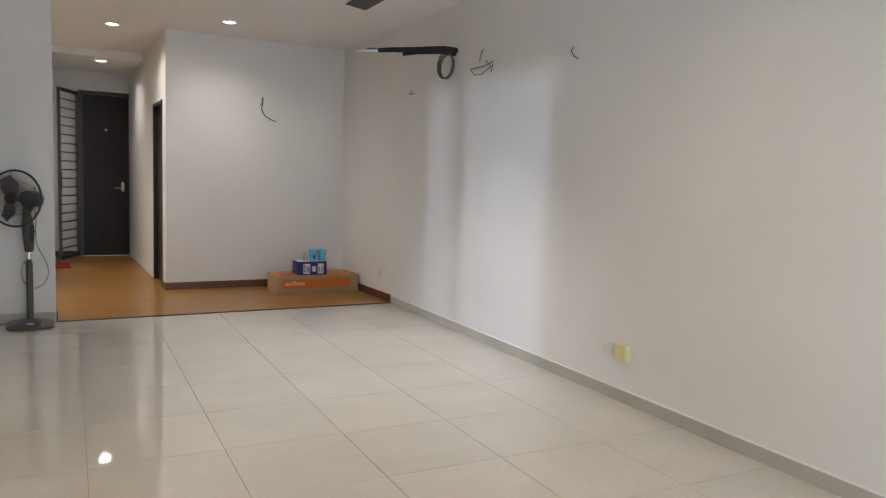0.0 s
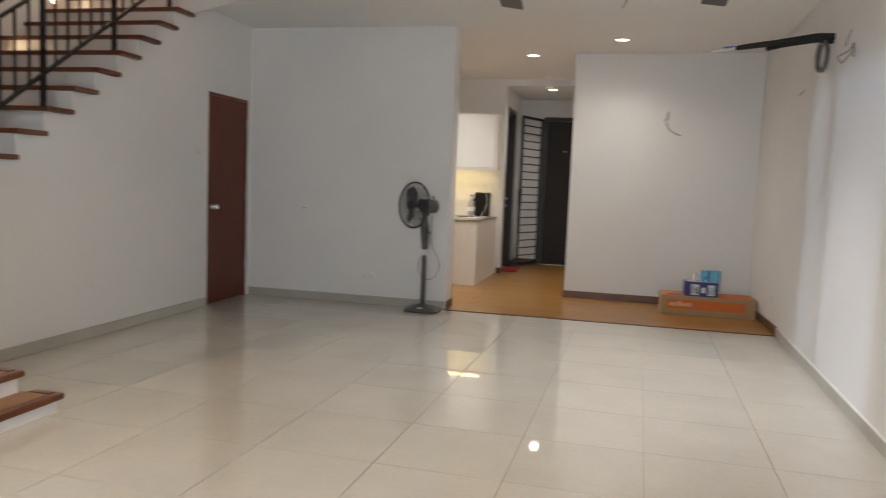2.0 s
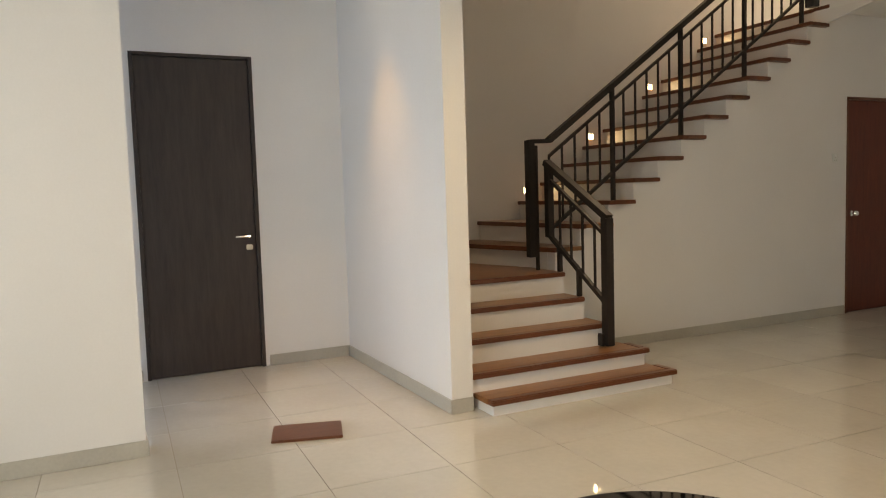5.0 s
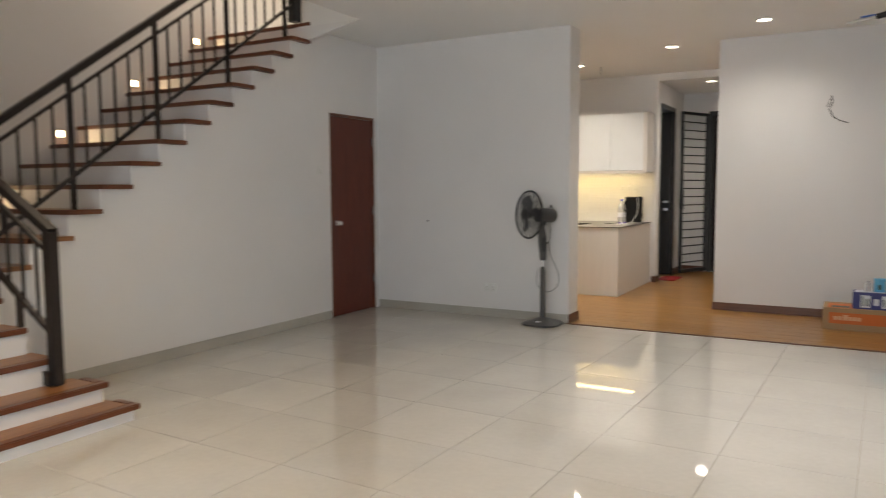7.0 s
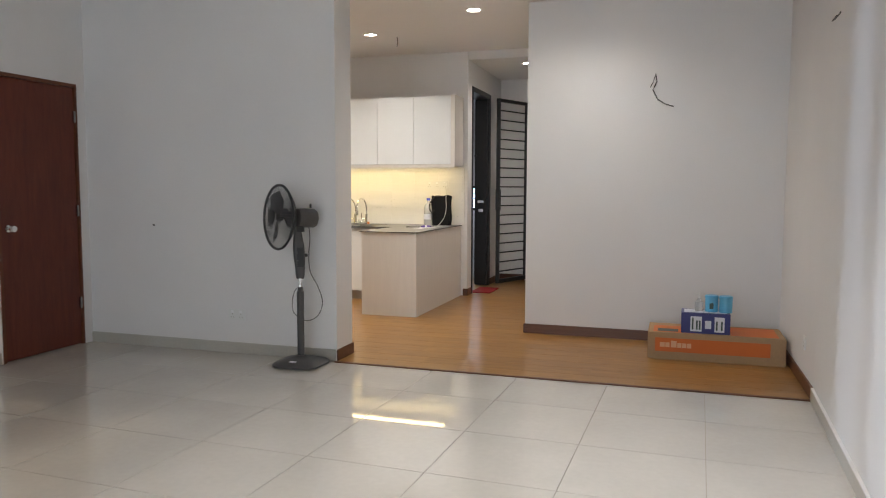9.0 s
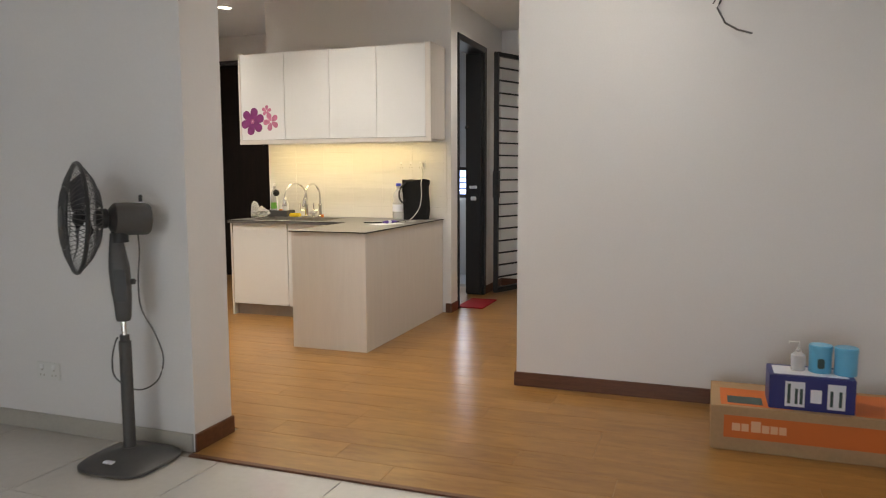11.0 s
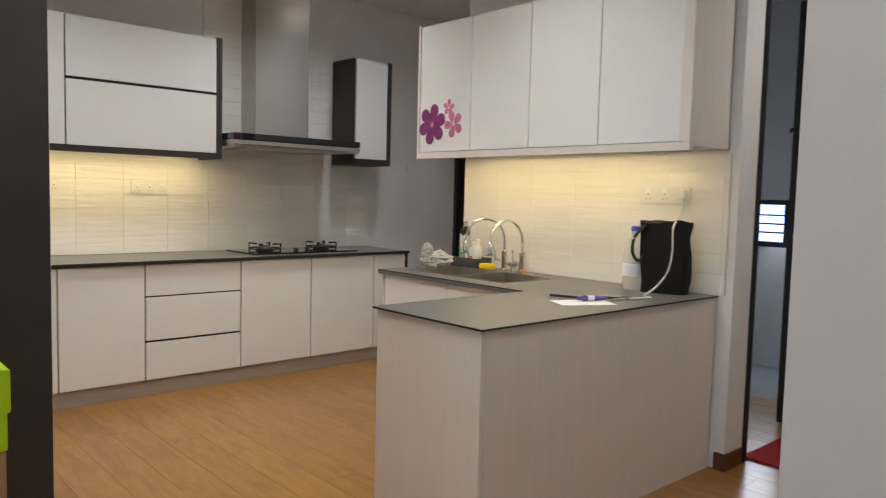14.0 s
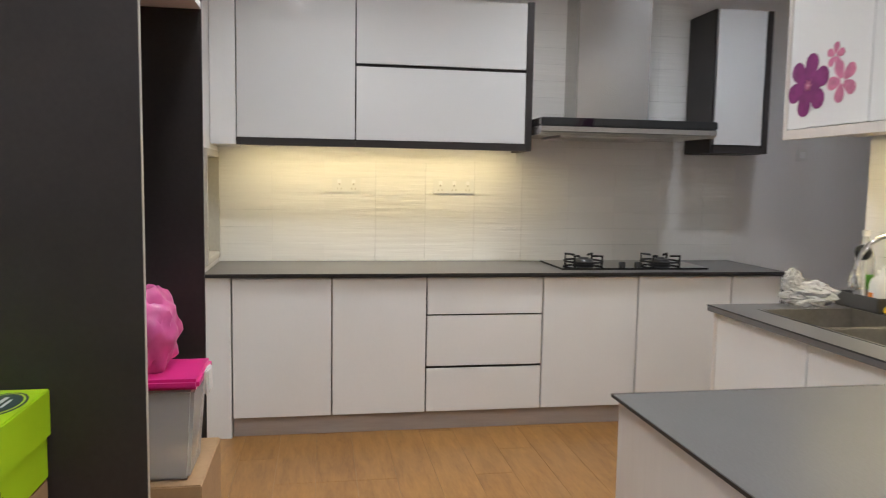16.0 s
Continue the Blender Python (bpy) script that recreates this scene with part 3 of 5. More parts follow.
# bathroom window with blades of frosted glass
w = thing("window_3", (-0.2, 13.97, 0.95), "small louvred bathroom window with daylight behind", "window", kind="structure")
part("window_frame", bm_boxes([(-0.55, 13.92, 0.95, -0.51, 14.02, 1.33), (0.11, 13.92, 0.95, 0.15, 14.02, 1.33), (-0.51, 13.92, 0.95, 0.11, 14.02, 0.99), (-0.51, 13.92, 1.29, 0.11, 14.02, 1.33), (-0.21, 13.92, 0.99, -0.17, 14.02, 1.29)]), BLACK, w)
for z in (1.0, 1.07, 1.14, 1.21):
    for a, b in ((-0.51, -0.21), (-0.17, 0.11)):
        p = part("pane", bar((a, 13.97, z + 0.035), (b, 13.97, z + 0.035), 0.07, 0.006), GLASS, w)
        p.visible_shadow = False
for z in (1.06, 1.13, 1.20):
    part("louvre_rail", bm_boxes([(-0.51, 13.945, z, -0.21, 13.955, z + 0.012), (-0.17, 13.945, z, 0.11, 13.955, z + 0.012)]), BLACK, w)
structure("backdrop", bm_boxes([(-3, 15.2, 0.0, 3, 15.25, 3.0)]), material("pale_sky_backdrop", (0.42, 0.58, 1.0), 0.9, emit=2.0), "pale blue daylight outside the bathroom")

# folding steel grille, opened against the hall's wall
g = thing("security_grille", (1.0, 12.9, 0), "open black steel grille gate with thin horizontal bars", "gate")
A, B = Vector((1.055, 12.985, 0)), Vector((0.80, 12.40, 0))


def on(s, z):
    p = A.lerp(B, s)
    return (p.x, p.y, z)


part("gate_post", bar(on(0, 0.03), on(0, 2.46), 0.045), BLACK, g)
part("gate_post", bar(on(1, 0.03), on(1, 2.46), 0.045), BLACK, g)
part("gate_rail", bar(on(0, 2.44), on(1, 2.44), 0.04), BLACK, g)
part("gate_rail", bar(on(0, 0.055), on(1, 0.055), 0.05), BLACK, g)
for k in range(1, 19):
    part("bar", bar(on(0.02, 0.06 + k * 0.125), on(0.98, 0.06 + k * 0.125), 0.016), BLACK, g)
part("gate_lock", bm_boxes([(0.775, 12.35, 1.0, 0.83, 12.44, 1.28)], 0.006), BLACK, g, "black lock box")

# ---- stair ----
stair = thing("staircase", (-1.2, 2.9, 0), "white staircase with brown wooden treads and black steel rail", "staircase", kind="structure")
LOW = [(-0.50, 0.095, 3.775), (-0.70, 0.21, 3.72), (-0.93, 0.365, 3.56), (-1.145, 0.525, 3.52), (-1.38, 0.685, 3.52)]
X_W = -2.92
for k, (nose, z, right) in enumerate(LOW):
    left = 2.39 if k == 0 else 2.35
    far = LOW[k + 1][0] - 0.05 if k < 4 else X_W
    back = far if k < 4 else X_W
    part("riser", bm_box(back, left, 0 if k == 0 else LOW[k - 1][1] - 0.002, nose - 0.022, right - 0.03 if k < 2 else right, z - 0.032), PAINT, stair)
    t = part("tread", bm_box(back, left - (0.02 if k == 0 else 0), z - 0.032, nose - 0.055, right - (0.05 if k < 2 else 0), z, 0.003), TREAD, stair, "brown wooden tread")
    edge = [(nose - 0.055, left - (0.02 if k == 0 else 0), z - 0.032, nose, right, z + 0.001)]
    if k < 2:
        edge.append((far + 0.06, right - 0.05, z - 0.032, nose - 0.055, right, z + 0.001))
    part("nosing", bm_boxes(edge, 0.005), NOSING, t, "darker nosing strip")
# winders turn about the inner corner
RUN, RISE, Y8, Z8 = 0.257, 0.1735, 4.065, 1.20
X_F = -1.535
for k, (z, zb, outline) in enumerate([
        (0.855, 0.68, [(X_F, 3.54), (X_F, 3.80), (X_W, 3.84), (X_W, 3.14)]),
        (1.025, 0.845, [(X_F, 3.78), (X_F, 4.10), (X_W, 4.10), (X_W, 3.62)])]):
    part("riser", bm_prism([(x - (0.151 if x == X_F else 0), y + 0.025 if i in (0, len(outline) - 1) else y) for i, (x, y) in enumerate(outline)], "z", zb, z - 0.032), PAINT, stair)
    t = part("tread", bm_prism(outline, "z", z - 0.032, z), TREAD, stair, "wedge-shaped brown wooden tread")
    a, b = Vector((*outline[-1], 0)), Vector((*outline[0], 0))
    part("nosing", bm_prism([(a.x, a.y - 0.002), (b.x, b.y - 0.002), (b.x, b.y + 0.05), (a.x, a.y + 0.05)], "z", z - 0.034, z + 0.002), NOSING, t, "darker nosing strip")
for k in range(8, 19):
    y, z = Y8 + RUN * (k - 8), Z8 + RISE * (k - 8)
    part("riser", bm_box(X_W, y + 0.025, z - RISE - 0.002, X_L - 0.1005, y + 0.025 + RUN, z - 0.032), PAINT, stair)
    t = part("tread", bm_box(X_W, y + 0.05, z - 0.032, X_F - 0.05, y + RUN + 0.03, z, 0.003), TREAD, stair, "brown wooden tread")
    part("nosing", bm_boxes([(X_W, y, z - 0.032, X_F, y + 0.05, z + 0.001), (X_F - 0.05, y + 0.05, z - 0.032, X_F, y + RUN + 0.01, z + 0.001)], 0.004), NOSING, t, "darker nosing strip")
# the closed white side of the flight
outline = [(3.525, 0.0), (6.62, 0.0)]
tops = [(3.525, 0.65), (3.57, 0.65), (3.57, 0.82), (3.81, 0.82), (3.81, 0.99), (4.09, 0.99)]
for k in range(8, 18):
    y, z = Y8 + 0.025 + RUN * (k - 8), Z8 + RISE * (k - 8) - 0.034
    if y < 6.6:
        tops += [(y, z), (min(y + RUN, 6.62), z)]
outline += list(reversed(tops))
part("stair_side", bm_prism(outline, "x", X_L, X_L - 0.10), PAINT, stair, "white painted closed stair side")

# rail of the lower steps
rail = thing("stair_railing", (-0.89, 3.52, 0.215), "dark bronze steel stair railing with square balusters", "railing")
N, Bp, Ap = Vector((-0.89, 3.52, 0)), Vector((-1.55, 3.50, 0)), Vector((-1.62, 3.385, 0))
part("post", bm_box(N.x - 0.035, N.y - 0.03, 0.217, N.x + 0.035, N.y + 0.03, 1.10, 0.004), BROWN_METAL, rail, "thick end post")
part("post_shoe", bm_box(N.x - 0.055, N.y - 0.05, 0.2155, N.x + 0.0, N.y - 0.031, 0.30, 0.003), BROWN_METAL, rail)
part("post", bm_box(Bp.x - 0.03, Bp.y - 0.025, 0.94, Bp.x + 0.03, Bp.y + 0.025, 1.50, 0.004), BROWN_METAL, rail)
part("handrail", bar((N.x + 0.02, N.y, 1.10), (Bp.x - 0.03, Bp.y, 1.51), 0.06, 0.045), BROWN_METAL, rail)
part("lower_rail", bar((N.x, N.y, 0.50), (Bp.x, Bp.y, 0.955), 0.03), BROWN_METAL, rail)
part("middle_rail", bar((N.x, N.y, 0.97), (Bp.x, Bp.y, 1.385), 0.025), BROWN_METAL, rail)
for k in range(1, 5):
    s = k / 5
    p = N.lerp(Bp, s)
    part("baluster", bar((p.x, p.y, 0.50 + 0.455 * s), (p.x, p.y, 0.97 + 0.415 * s), 0.014), BROWN_METAL, rail)
part("post", bar((-1.43, 3.505, 0.687), (-1.43, 3.505, 0.89), 0.03), BROWN_METAL, rail)
part("post", bar((-1.20, 3.51, 0.527), (-1.20, 3.51, 0.73), 0.03), BROWN_METAL, rail)
# rail of the upper flight
x = -1.63
part("post", bm_box(x - 0.03, Ap.y - 0.03, 0.79, x + 0.03, Ap.y + 0.03, 1.68, 0.004), BROWN_METAL, rail, "thick turning post")
part("post", bar((x, 3.44, 0.687), (x, 3.44, 1.64), 0.022), BROWN_METAL, rail)


def rail_z(y):
    return 1.685 + (y - 3.56) * 0.712


part("handrail", bar((x, Ap.y, 1.67), (x, 3.56, 1.675), 0.055, 0.03), BROWN_METAL, rail)
part("handrail", bar((x, 3.56, 1.68), (x, 7.0, rail_z(7.0)), 0.055, 0.045), BROWN_METAL, rail)
part("middle_rail", bar((x, 3.56, 1.56), (x, 6.9, rail_z(6.9) - 0.125), 0.022), BROWN_METAL, rail)
part("lower_rail", bar((x, 3.56, 0.99), (x, 6.6, rail_z(6.6) - 0.695), 0.025), BROWN_METAL, rail)
for y in (4.175, 4.903, 5.647, 6.382):
    z = Z8 + RISE * math.floor((y - Y8) / RUN)
    part("post", bar((x, y, z), (x, y, rail_z(y)), 0.03), BROWN_METAL, rail)
y = 3.56
while y < 6.62:
    if min(abs(y - q) for q in (4.175, 4.903, 5.647, 6.382)) > 0.05:
        part("baluster", bar((x, y, rail_z(y) - 0.695), (x, y, rail_z(y) - 0.125), 0.014), BROWN_METAL, rail)
    y += 0.1218
part("post", bm_box(x - 0.045, 6.48, 2.92, x + 0.045, 6.57, 3.9, 0.004), BLACK, rail, "thick black head post")

for k in (8, 11, 14, 17):
    y, z = Y8 + RUN * (k - 8) + 0.10, Z8 + RISE * (k - 8) + 0.10
    s = thing("step_light", (X_W, y, z), "small glowing square step light in the stair wall", "step light", "step lights along the stair")
    part("housing", bm_boxes([(X_W, y - 0.04, z - 0.035, X_W + 0.012, y + 0.04, z - 0.028), (X_W, y - 0.04, z + 0.028, X_W + 0.012, y + 0.04, z + 0.035), (X_W, y - 0.04, z - 0.028, X_W + 0.012, y - 0.033, z + 0.028), (X_W, y + 0.033, z - 0.028, X_W + 0.012, y + 0.04, z + 0.028)]), STEEL, s)
    part("lens", bm_boxes([(X_W, y - 0.033, z - 0.028, X_W + 0.008, y + 0.033, z + 0.028)]), STEP_GLOW, s, "glowing lens")
    lamp("step_light_beam", "SPOT", (X_W + 0.03, y, z), (X_W + 0.6, y + 0.12, z - 0.25), 1.6, WARM, cone=150, blend=0.8, radius=0.03)

# ---- kitchen ----
CT = 0.85      # worktop height
FX, BACK = -2.217, K_W + 0.012     # base fronts; backs of units against the tiles' bed


def cabinet_handleless(name, boxes, doors, label, category, group, body_mat, door_mat, gap_mat=BLACK):
    """A unit: body boxes, and doors as (box) list."""
    x = sum((b[0] + b[3]) / 2 for b in boxes) / len(boxes)
    y = sum((b[1] + b[4]) / 2 for b in boxes) / len(boxes)
    c = thing(name, (x, y, min(b[2] for b in boxes)), label, category, group)
    part("body", bm_boxes(boxes, 0.001), body_mat, c)
    for d in doors:
        part(d[6] if len(d) > 6 else "door", bm_box(*d[:6], 0.0025), door_mat, c)
    return c


edges = [8.638, 9.138, 9.632, 10.266, 10.812, 11.37, 11.68]
for a, b in zip(edges, edges[1:]):
    g = 0.004
    f0, f1 = FX - 0.019, FX
    if a == 9.632:
        doors = [(f0, a + g, 0.105, f1, b - g, 0.338, "drawer_front"), (f0, a + g, 0.352, f1, b - g, 0.622, "drawer_front"), (f0, a + g, 0.630, f1, b - g, 0.826, "drawer_front")]
        label = "white base unit with three handleless drawers"
    else:
        doors = [(f0, a + g, 0.105, f1, b - g, 0.826)]
        label = "white gloss base unit with a plain door"
    cabinet_handleless("base_cabinet", [(BACK, a + 0.0005, 0.1, f0 - 0.003, b - 0.0005, 0.832)], doors, label, "kitchen cabinet", "base cabinets along the hob wall", BLACK if a == 9.632 else KICK, WHITE_SATIN)
structure("cabinet_filler", bm_boxes([(BACK, 8.502, 0.0, FX + 0.001, 8.634, 0.832)], 0.002), WHITE_SATIN, "white filler panel at the worktop's end")
structure("plinth", bm_boxes([(FX - 0.055, 8.64, 0.0, FX - 0.03, 11.68, 0.099)], 0.001), KICK, "grey-brown plinth below the hob wall cabinets")
e = thing("cabinet_end_panel", (-2.5, 11.69, 0), "black end board closing the hob wall base cabinets", "cabinet panel")
part("board", bm_box(BACK, 11.6815, 0.001, FX + 0.004, 11.70, 0.831, 0.001), BLACK_BOARD, e)
w = thing("hob_worktop", (-2.5, 10.1, 0.832), "grey stone worktop with a black edge along the hob wall", "worktop")
part("slab", bm_boxes([(BACK, 8.502, 0.834, FX + 0.012, 11.70, CT)], 0.002), STONE, w)
part("front_edge", bm_boxes([(FX + 0.0125, 8.502, 0.832, FX + 0.026, 11.705, CT + 0.001)], 0.003), STONE_EDGE, w, "black polished front edge")

# wall units over the worktop
UX = -2.51
u = thing("wall_cabinet", (-2.67, 8.95, 1.51), "white gloss wall unit with one plain door", "kitchen cabinet", "wall cabinets over the hob")
part("body", bm_boxes([(BACK, 8.636, 1.549, UX - 0.022, 9.266, 2.33), (BACK, 8.636, 1.536, UX - 0.036, 9.266, 1.549)]), BLACK_BOARD, u)
part("door", bm_box(UX - 0.02, 8.64, 1.55, UX, 9.264, 2.33, 0.002), WHITE_GLOSS, u)
part("bottom_board", bm_boxes([(UX - 0.035, 8.636, 1.51, UX + 0.001, 9.266, 1.548)]), BLACK_BOARD, u, "black bottom edge")
u = thing("wall_cabinet", (-2.67, 9.76, 1.51), "white gloss wall unit with two lift-up doors in a black frame", "kitchen cabinet", "wall cabinets over the hob")
part("body", bm_boxes([(BACK, 9.2665, 1.549, UX - 0.022, 10.225, 2.33), (BACK, 9.2665, 1.536, UX - 0.036, 10.225, 1.549)]), BLACK_BOARD, u)
part("door", bm_box(UX - 0.02, 9.272, 1.55, UX, 10.222, 1.945, 0.002), WHITE_GLOSS, u)
part("door", bm_box(UX - 0.02, 9.272, 1.962, UX, 10.222, 2.325, 0.002), WHITE_GLOSS, u)
part("bottom_board", bm_boxes([(UX - 0.035, 9.2665, 1.51, UX + 0.001, 10.225, 1.548)]), BLACK_BOARD, u, "black bottom edge")
part("side_board", bm_boxes([(BACK, 10.226, 1.51, UX + 0.003, 10.262, 2.335)], 0.001), BLACK_BOARD, u, "black side board")
structure("wall_unit_filler", bm_boxes([(BACK, 8.502, 1.51, UX - 0.004, 8.634, 2.33)], 0.002), WHITE_SATIN, "white filler beside the wall units")
u = thing("wall_cabinet", (-2.67, 11.55, 1.53), "narrow white gloss wall unit in a black frame", "kitchen cabinet", "wall cabinets over the hob")
part("body", bm_boxes([(BACK, 11.375, 1.565, UX - 0.022, 11.695, 2.36)]), BLACK_BOARD, u)
part("door", bm_box(UX - 0.02, 11.382, 1.575, UX + 0.001, 11.69, 2.362, 0.002), WHITE_GLOSS, u)
part("side_board", bm_boxes([(BACK, 11.36, 1.526, UX - 0.003, 11.374, 2.362)], 0.001), BLACK_BOARD, u, "black side board")
part("side_board", bm_boxes([(BACK, 11.696, 1.526, UX + 0.003, 11.731, 2.365)], 0.001), BLACK_BOARD, u, "black side board")
part("bottom_board", bm_boxes([(BACK, 11.3745, 1.526, UX + 0.002, 11.6955, 1.5645)], 0.001), BLACK_BOARD, u, "black bottom edge")
s = thing("led_strip", (-2.66, 9.45, 1.5), "thin warm glowing strip under the wall units", "light strip", "light strips under cabinets")
part("profile", bm_boxes([(-2.61, 8.66, 1.530, -2.59, 10.21, 1.5355)]), STRIP_GLOW, s)

# cooker hood
h = thing("cooker_hood", (-2.6, 10.77, 1.6), "steel chimney cooker hood with a black glass front strip", "cooker hood")
part("canopy", bm_prism([(BACK, 1.60), (-2.36, 1.60), (-2.335, 1.615), (-2.335, 1.642), (-2.36, 1.645), (BACK, 1.645)], "y", 10.266, 11.30), STEEL, h, "brushed steel canopy", True)
part("glass_strip", bm_box(-2.80, 10.265, 1.646, -2.33, 11.305, 1.69, 0.006), BLACK_GLASS, h, "black glass top strip")
part("filter", bm_box(-2.76, 10.40, 1.588, -2.42, 11.03, 1.599, 0.003), SINK_STEEL, h, "grey grease filter")
part("chimney", bm_box(BACK, 10.555, 1.691, -2.60, 11.005, CEIL - 0.002, 0.004), STEEL, h, "brushed steel chimney")

# hob
h = thing("gas_hob", (-2.53, 10.82, CT), "black glass gas hob with two burners", "gas hob")
part("glass_plate", bm_box(-2.74, 10.40, CT + 0.001, -2.31, 11.28, CT + 0.012, 0.004), BLACK_GLASS, h)
for y in (10.60, 11.08):
    b = part("burner", bm_lathe([(0.062, 0), (0.066, 0.012), (0.055, 0.02), (0.05, 0.03), (0.03, 0.034), (0.028, 0.04)], 24, (-2.52, y, CT + 0.012)), DARK_PLASTIC, h, "black round burner", True)
    bm = bmesh.new()
    for k in range(4):
        c, q = math.cos(math.pi / 4 + k * math.pi / 2), math.sin(math.pi / 4 + k * math.pi / 2)
        bm_tube([(-2.52 + c * 0.115, y + q * 0.115, CT + 0.013), (-2.52 + c * 0.118, y + q * 0.118, CT + 0.066), (-2.52 + c * 0.06, y + q * 0.06, CT + 0.062)], 0.0075, 6, False, bm)
    bm_tube([(-2.52 + 0.112 * math.cos(2 * math.pi * k / 24), y + 0.112 * math.sin(2 * math.pi * k / 24), CT + 0.030) for k in range(24)], 0.006, 6, True, bm)
    part("pan_support", bm, RUBBER, h, "black cast pan support", True)
for y in (10.79, 10.885):
    part("knob", bm_lathe([(0.019, 0), (0.018, 0.022), (0.012, 0.026)], 20, (-2.40, y, CT + 0.012)), DARK_PLASTIC, h, "", True)


def socket_plate(name, origin, axis, width, height, label, gangs=2):
    """A switched socket: plate, rockers and slots. axis: the way it faces."""
    x, y, z = origin
    t = thing(name, origin, label, "socket", "wall sockets")

    def box(u0, w0, u1, w1, d0, d1):
        if axis == "+x":
            return (x + d0, y + u0, z + w0, x + d1, y + u1, z + w1)
        if axis == "-x":
            return (x - d1, y + u0, z + w0, x - d0, y + u1, z + w1)
        return (x + u0, y - d1, z + w0, x + u1, y - d0, z + w1)
    part("plate", bm_box(*box(-width / 2, -height / 2, width / 2, height / 2, 0, 0.009), 0.003), WHITE_PLASTIC, t)
    for g in range(gangs):
        c = -width / 2 + width * (g + 0.5) / gangs
        part("rocker", bm_box(*box(c - 0.011, height * 0.12, c + 0.011, height * 0.38, 0.009, 0.013), 0.001), PAPER, t)
        part("slot", bm_boxes([box(c - 0.004, 0.0, c + 0.004, 0.013, 0.009, 0.0095), box(c - 0.014, -height * 0.3, c - 0.008, -height * 0.3 + 0.01, 0.009, 0.0095), box(c + 0.008, -height * 0.3, c + 0.014, -height * 0.3 + 0.01, 0.009, 0.0095)]), SKIRT, t)
    return t


WY = K_W + 0.0125
socket_plate("wall_socket", (WY, 9.23, 1.30), "+x", 0.165, 0.086, "white double socket on the tiled hob wall")
socket_plate("wall_socket", (WY, 9.875, 1.30), "+x", 0.25, 0.086, "wide white socket plate on the tiled hob wall", 3)

# small window beside the worktop
w = thing("window_4", (-2.54, 8.42, 0.88), "small frosted window in a pale frame beside the worktop", "window", kind="structure")
part("window_frame", bm_boxes([(-2.78, 8.36, 0.88, -2.745, 8.515, 1.48), (-2.335, 8.36, 0.88, -2.30, 8.515, 1.48), (-2.745, 8.36, 0.88, -2.335, 8.515, 0.915), (-2.745, 8.36, 1.445, -2.335, 8.515, 1.48)], 0.003), SKIRT, w)
part("pane", bm_boxes([(-2.745, 8.40, 0.915, -2.335, 8.412, 1.445)]), FROST, w)

# sink run and peninsula
XP0, XP1, YP0, YS, XS = -0.004, 0.612, 9.737, 10.634, -1.173
b = thing("sink_cabinet", (-0.6, 10.95, 0), "white sink base unit with pale laminate sides", "kitchen cabinet")
part("body", bm_boxes([(XS + 0.03, YS + 0.045, 0.10, XP0 + 0.015, S_Y - 0.012, 0.62)]), BLACK, b)
part("door", bm_box(XS + 0.034, YS + 0.022, 0.105, -0.585, YS + 0.042, 0.825, 0.0025), WHITE_SATIN, b)
part("door", bm_box(-0.579, YS + 0.022, 0.105, XP0 - 0.03, YS + 0.042, 0.825, 0.0025), WHITE_SATIN, b)
part("side_panel", bm_box(XS + 0.01, YS + 0.022, 0.0, XS + 0.029, S_Y - 0.012, 0.832, 0.001), LAMINATE, b, "pale laminate side panel")
part("filler", bm_box(XP0 - 0.026, YS + 0.022, 0.105, XP0 + 0.014, YS + 0.042, 0.832, 0.001), LAMINATE, b)
part("plinth", bm_boxes([(XS + 0.03, YS + 0.08, 0, XP0 + 0.014, YS + 0.095, 0.099)]), KICK, b, "grey plinth")
p = thing("peninsula_counter", (0.3, 10.5, 0), "pale wood-look laminate peninsula base", "kitchen counter")
part("end_panel", bm_box(XP0 + 0.015, YP0 + 0.012, 0.001, XP1 - 0.013, YP0 + 0.03, 0.843, 0.001), LAMINATE, p, "upright pale laminate end panel")
part("side_panel", bm_box(XP1 - 0.03, YP0 + 0.0305, 0.001, XP1 - 0.012, S_Y - 0.012, 0.843, 0.001), LAMINATE, p, "upright pale laminate long panel")
part("back_panel", bm_box(XP0 + 0.015, YP0 + 0.0305, 0.001, XP0 + 0.033, S_Y - 0.012, 0.843, 0.001), LAMINATE, p)
w = thing("sink_worktop", (-0.2, 10.8, 0.838), "thin grey L-shaped stone worktop with a black edge", "worktop")
sx0, sx1, sy0, sy1, YB = -1.03, -0.28, 10.775, 11.175, S_Y - 0.012
part("slab", bm_prism([(XS, YS), (XP0, YS), (XP0, YP0 + 0.004), (XP1 - 0.004, YP0 + 0.004), (XP1 - 0.004, YB), (sx1, YB), (sx1, sy0), (sx0, sy0), (sx0, YB), (XS, YB)], "z", 0.8435, CT), STONE, w)
part("slab", bm_boxes([(sx0, sy1, 0.839, sx1, YB, CT)]), STONE, w, "narrow grey strip behind the sink")
part("front_edge", bm_boxes([(XP0 - 0.003, YP0, 0.8432, XP1, YP0 + 0.0035, CT + 0.0005), (XP1 - 0.0035, YP0 + 0.0035, 0.8432, XP1, S_Y - 0.012, CT + 0.0005), (XP0 - 0.0035, YP0 + 0.0035, 0.8432, XP0 - 0.0002, YS - 0.004, CT + 0.0005),
                             (XS, YS - 0.0035, 0.845, XP0 - 0.0036, YS - 0.0002, CT + 0.0005)]), STONE_EDGE, w, "thin black edge")
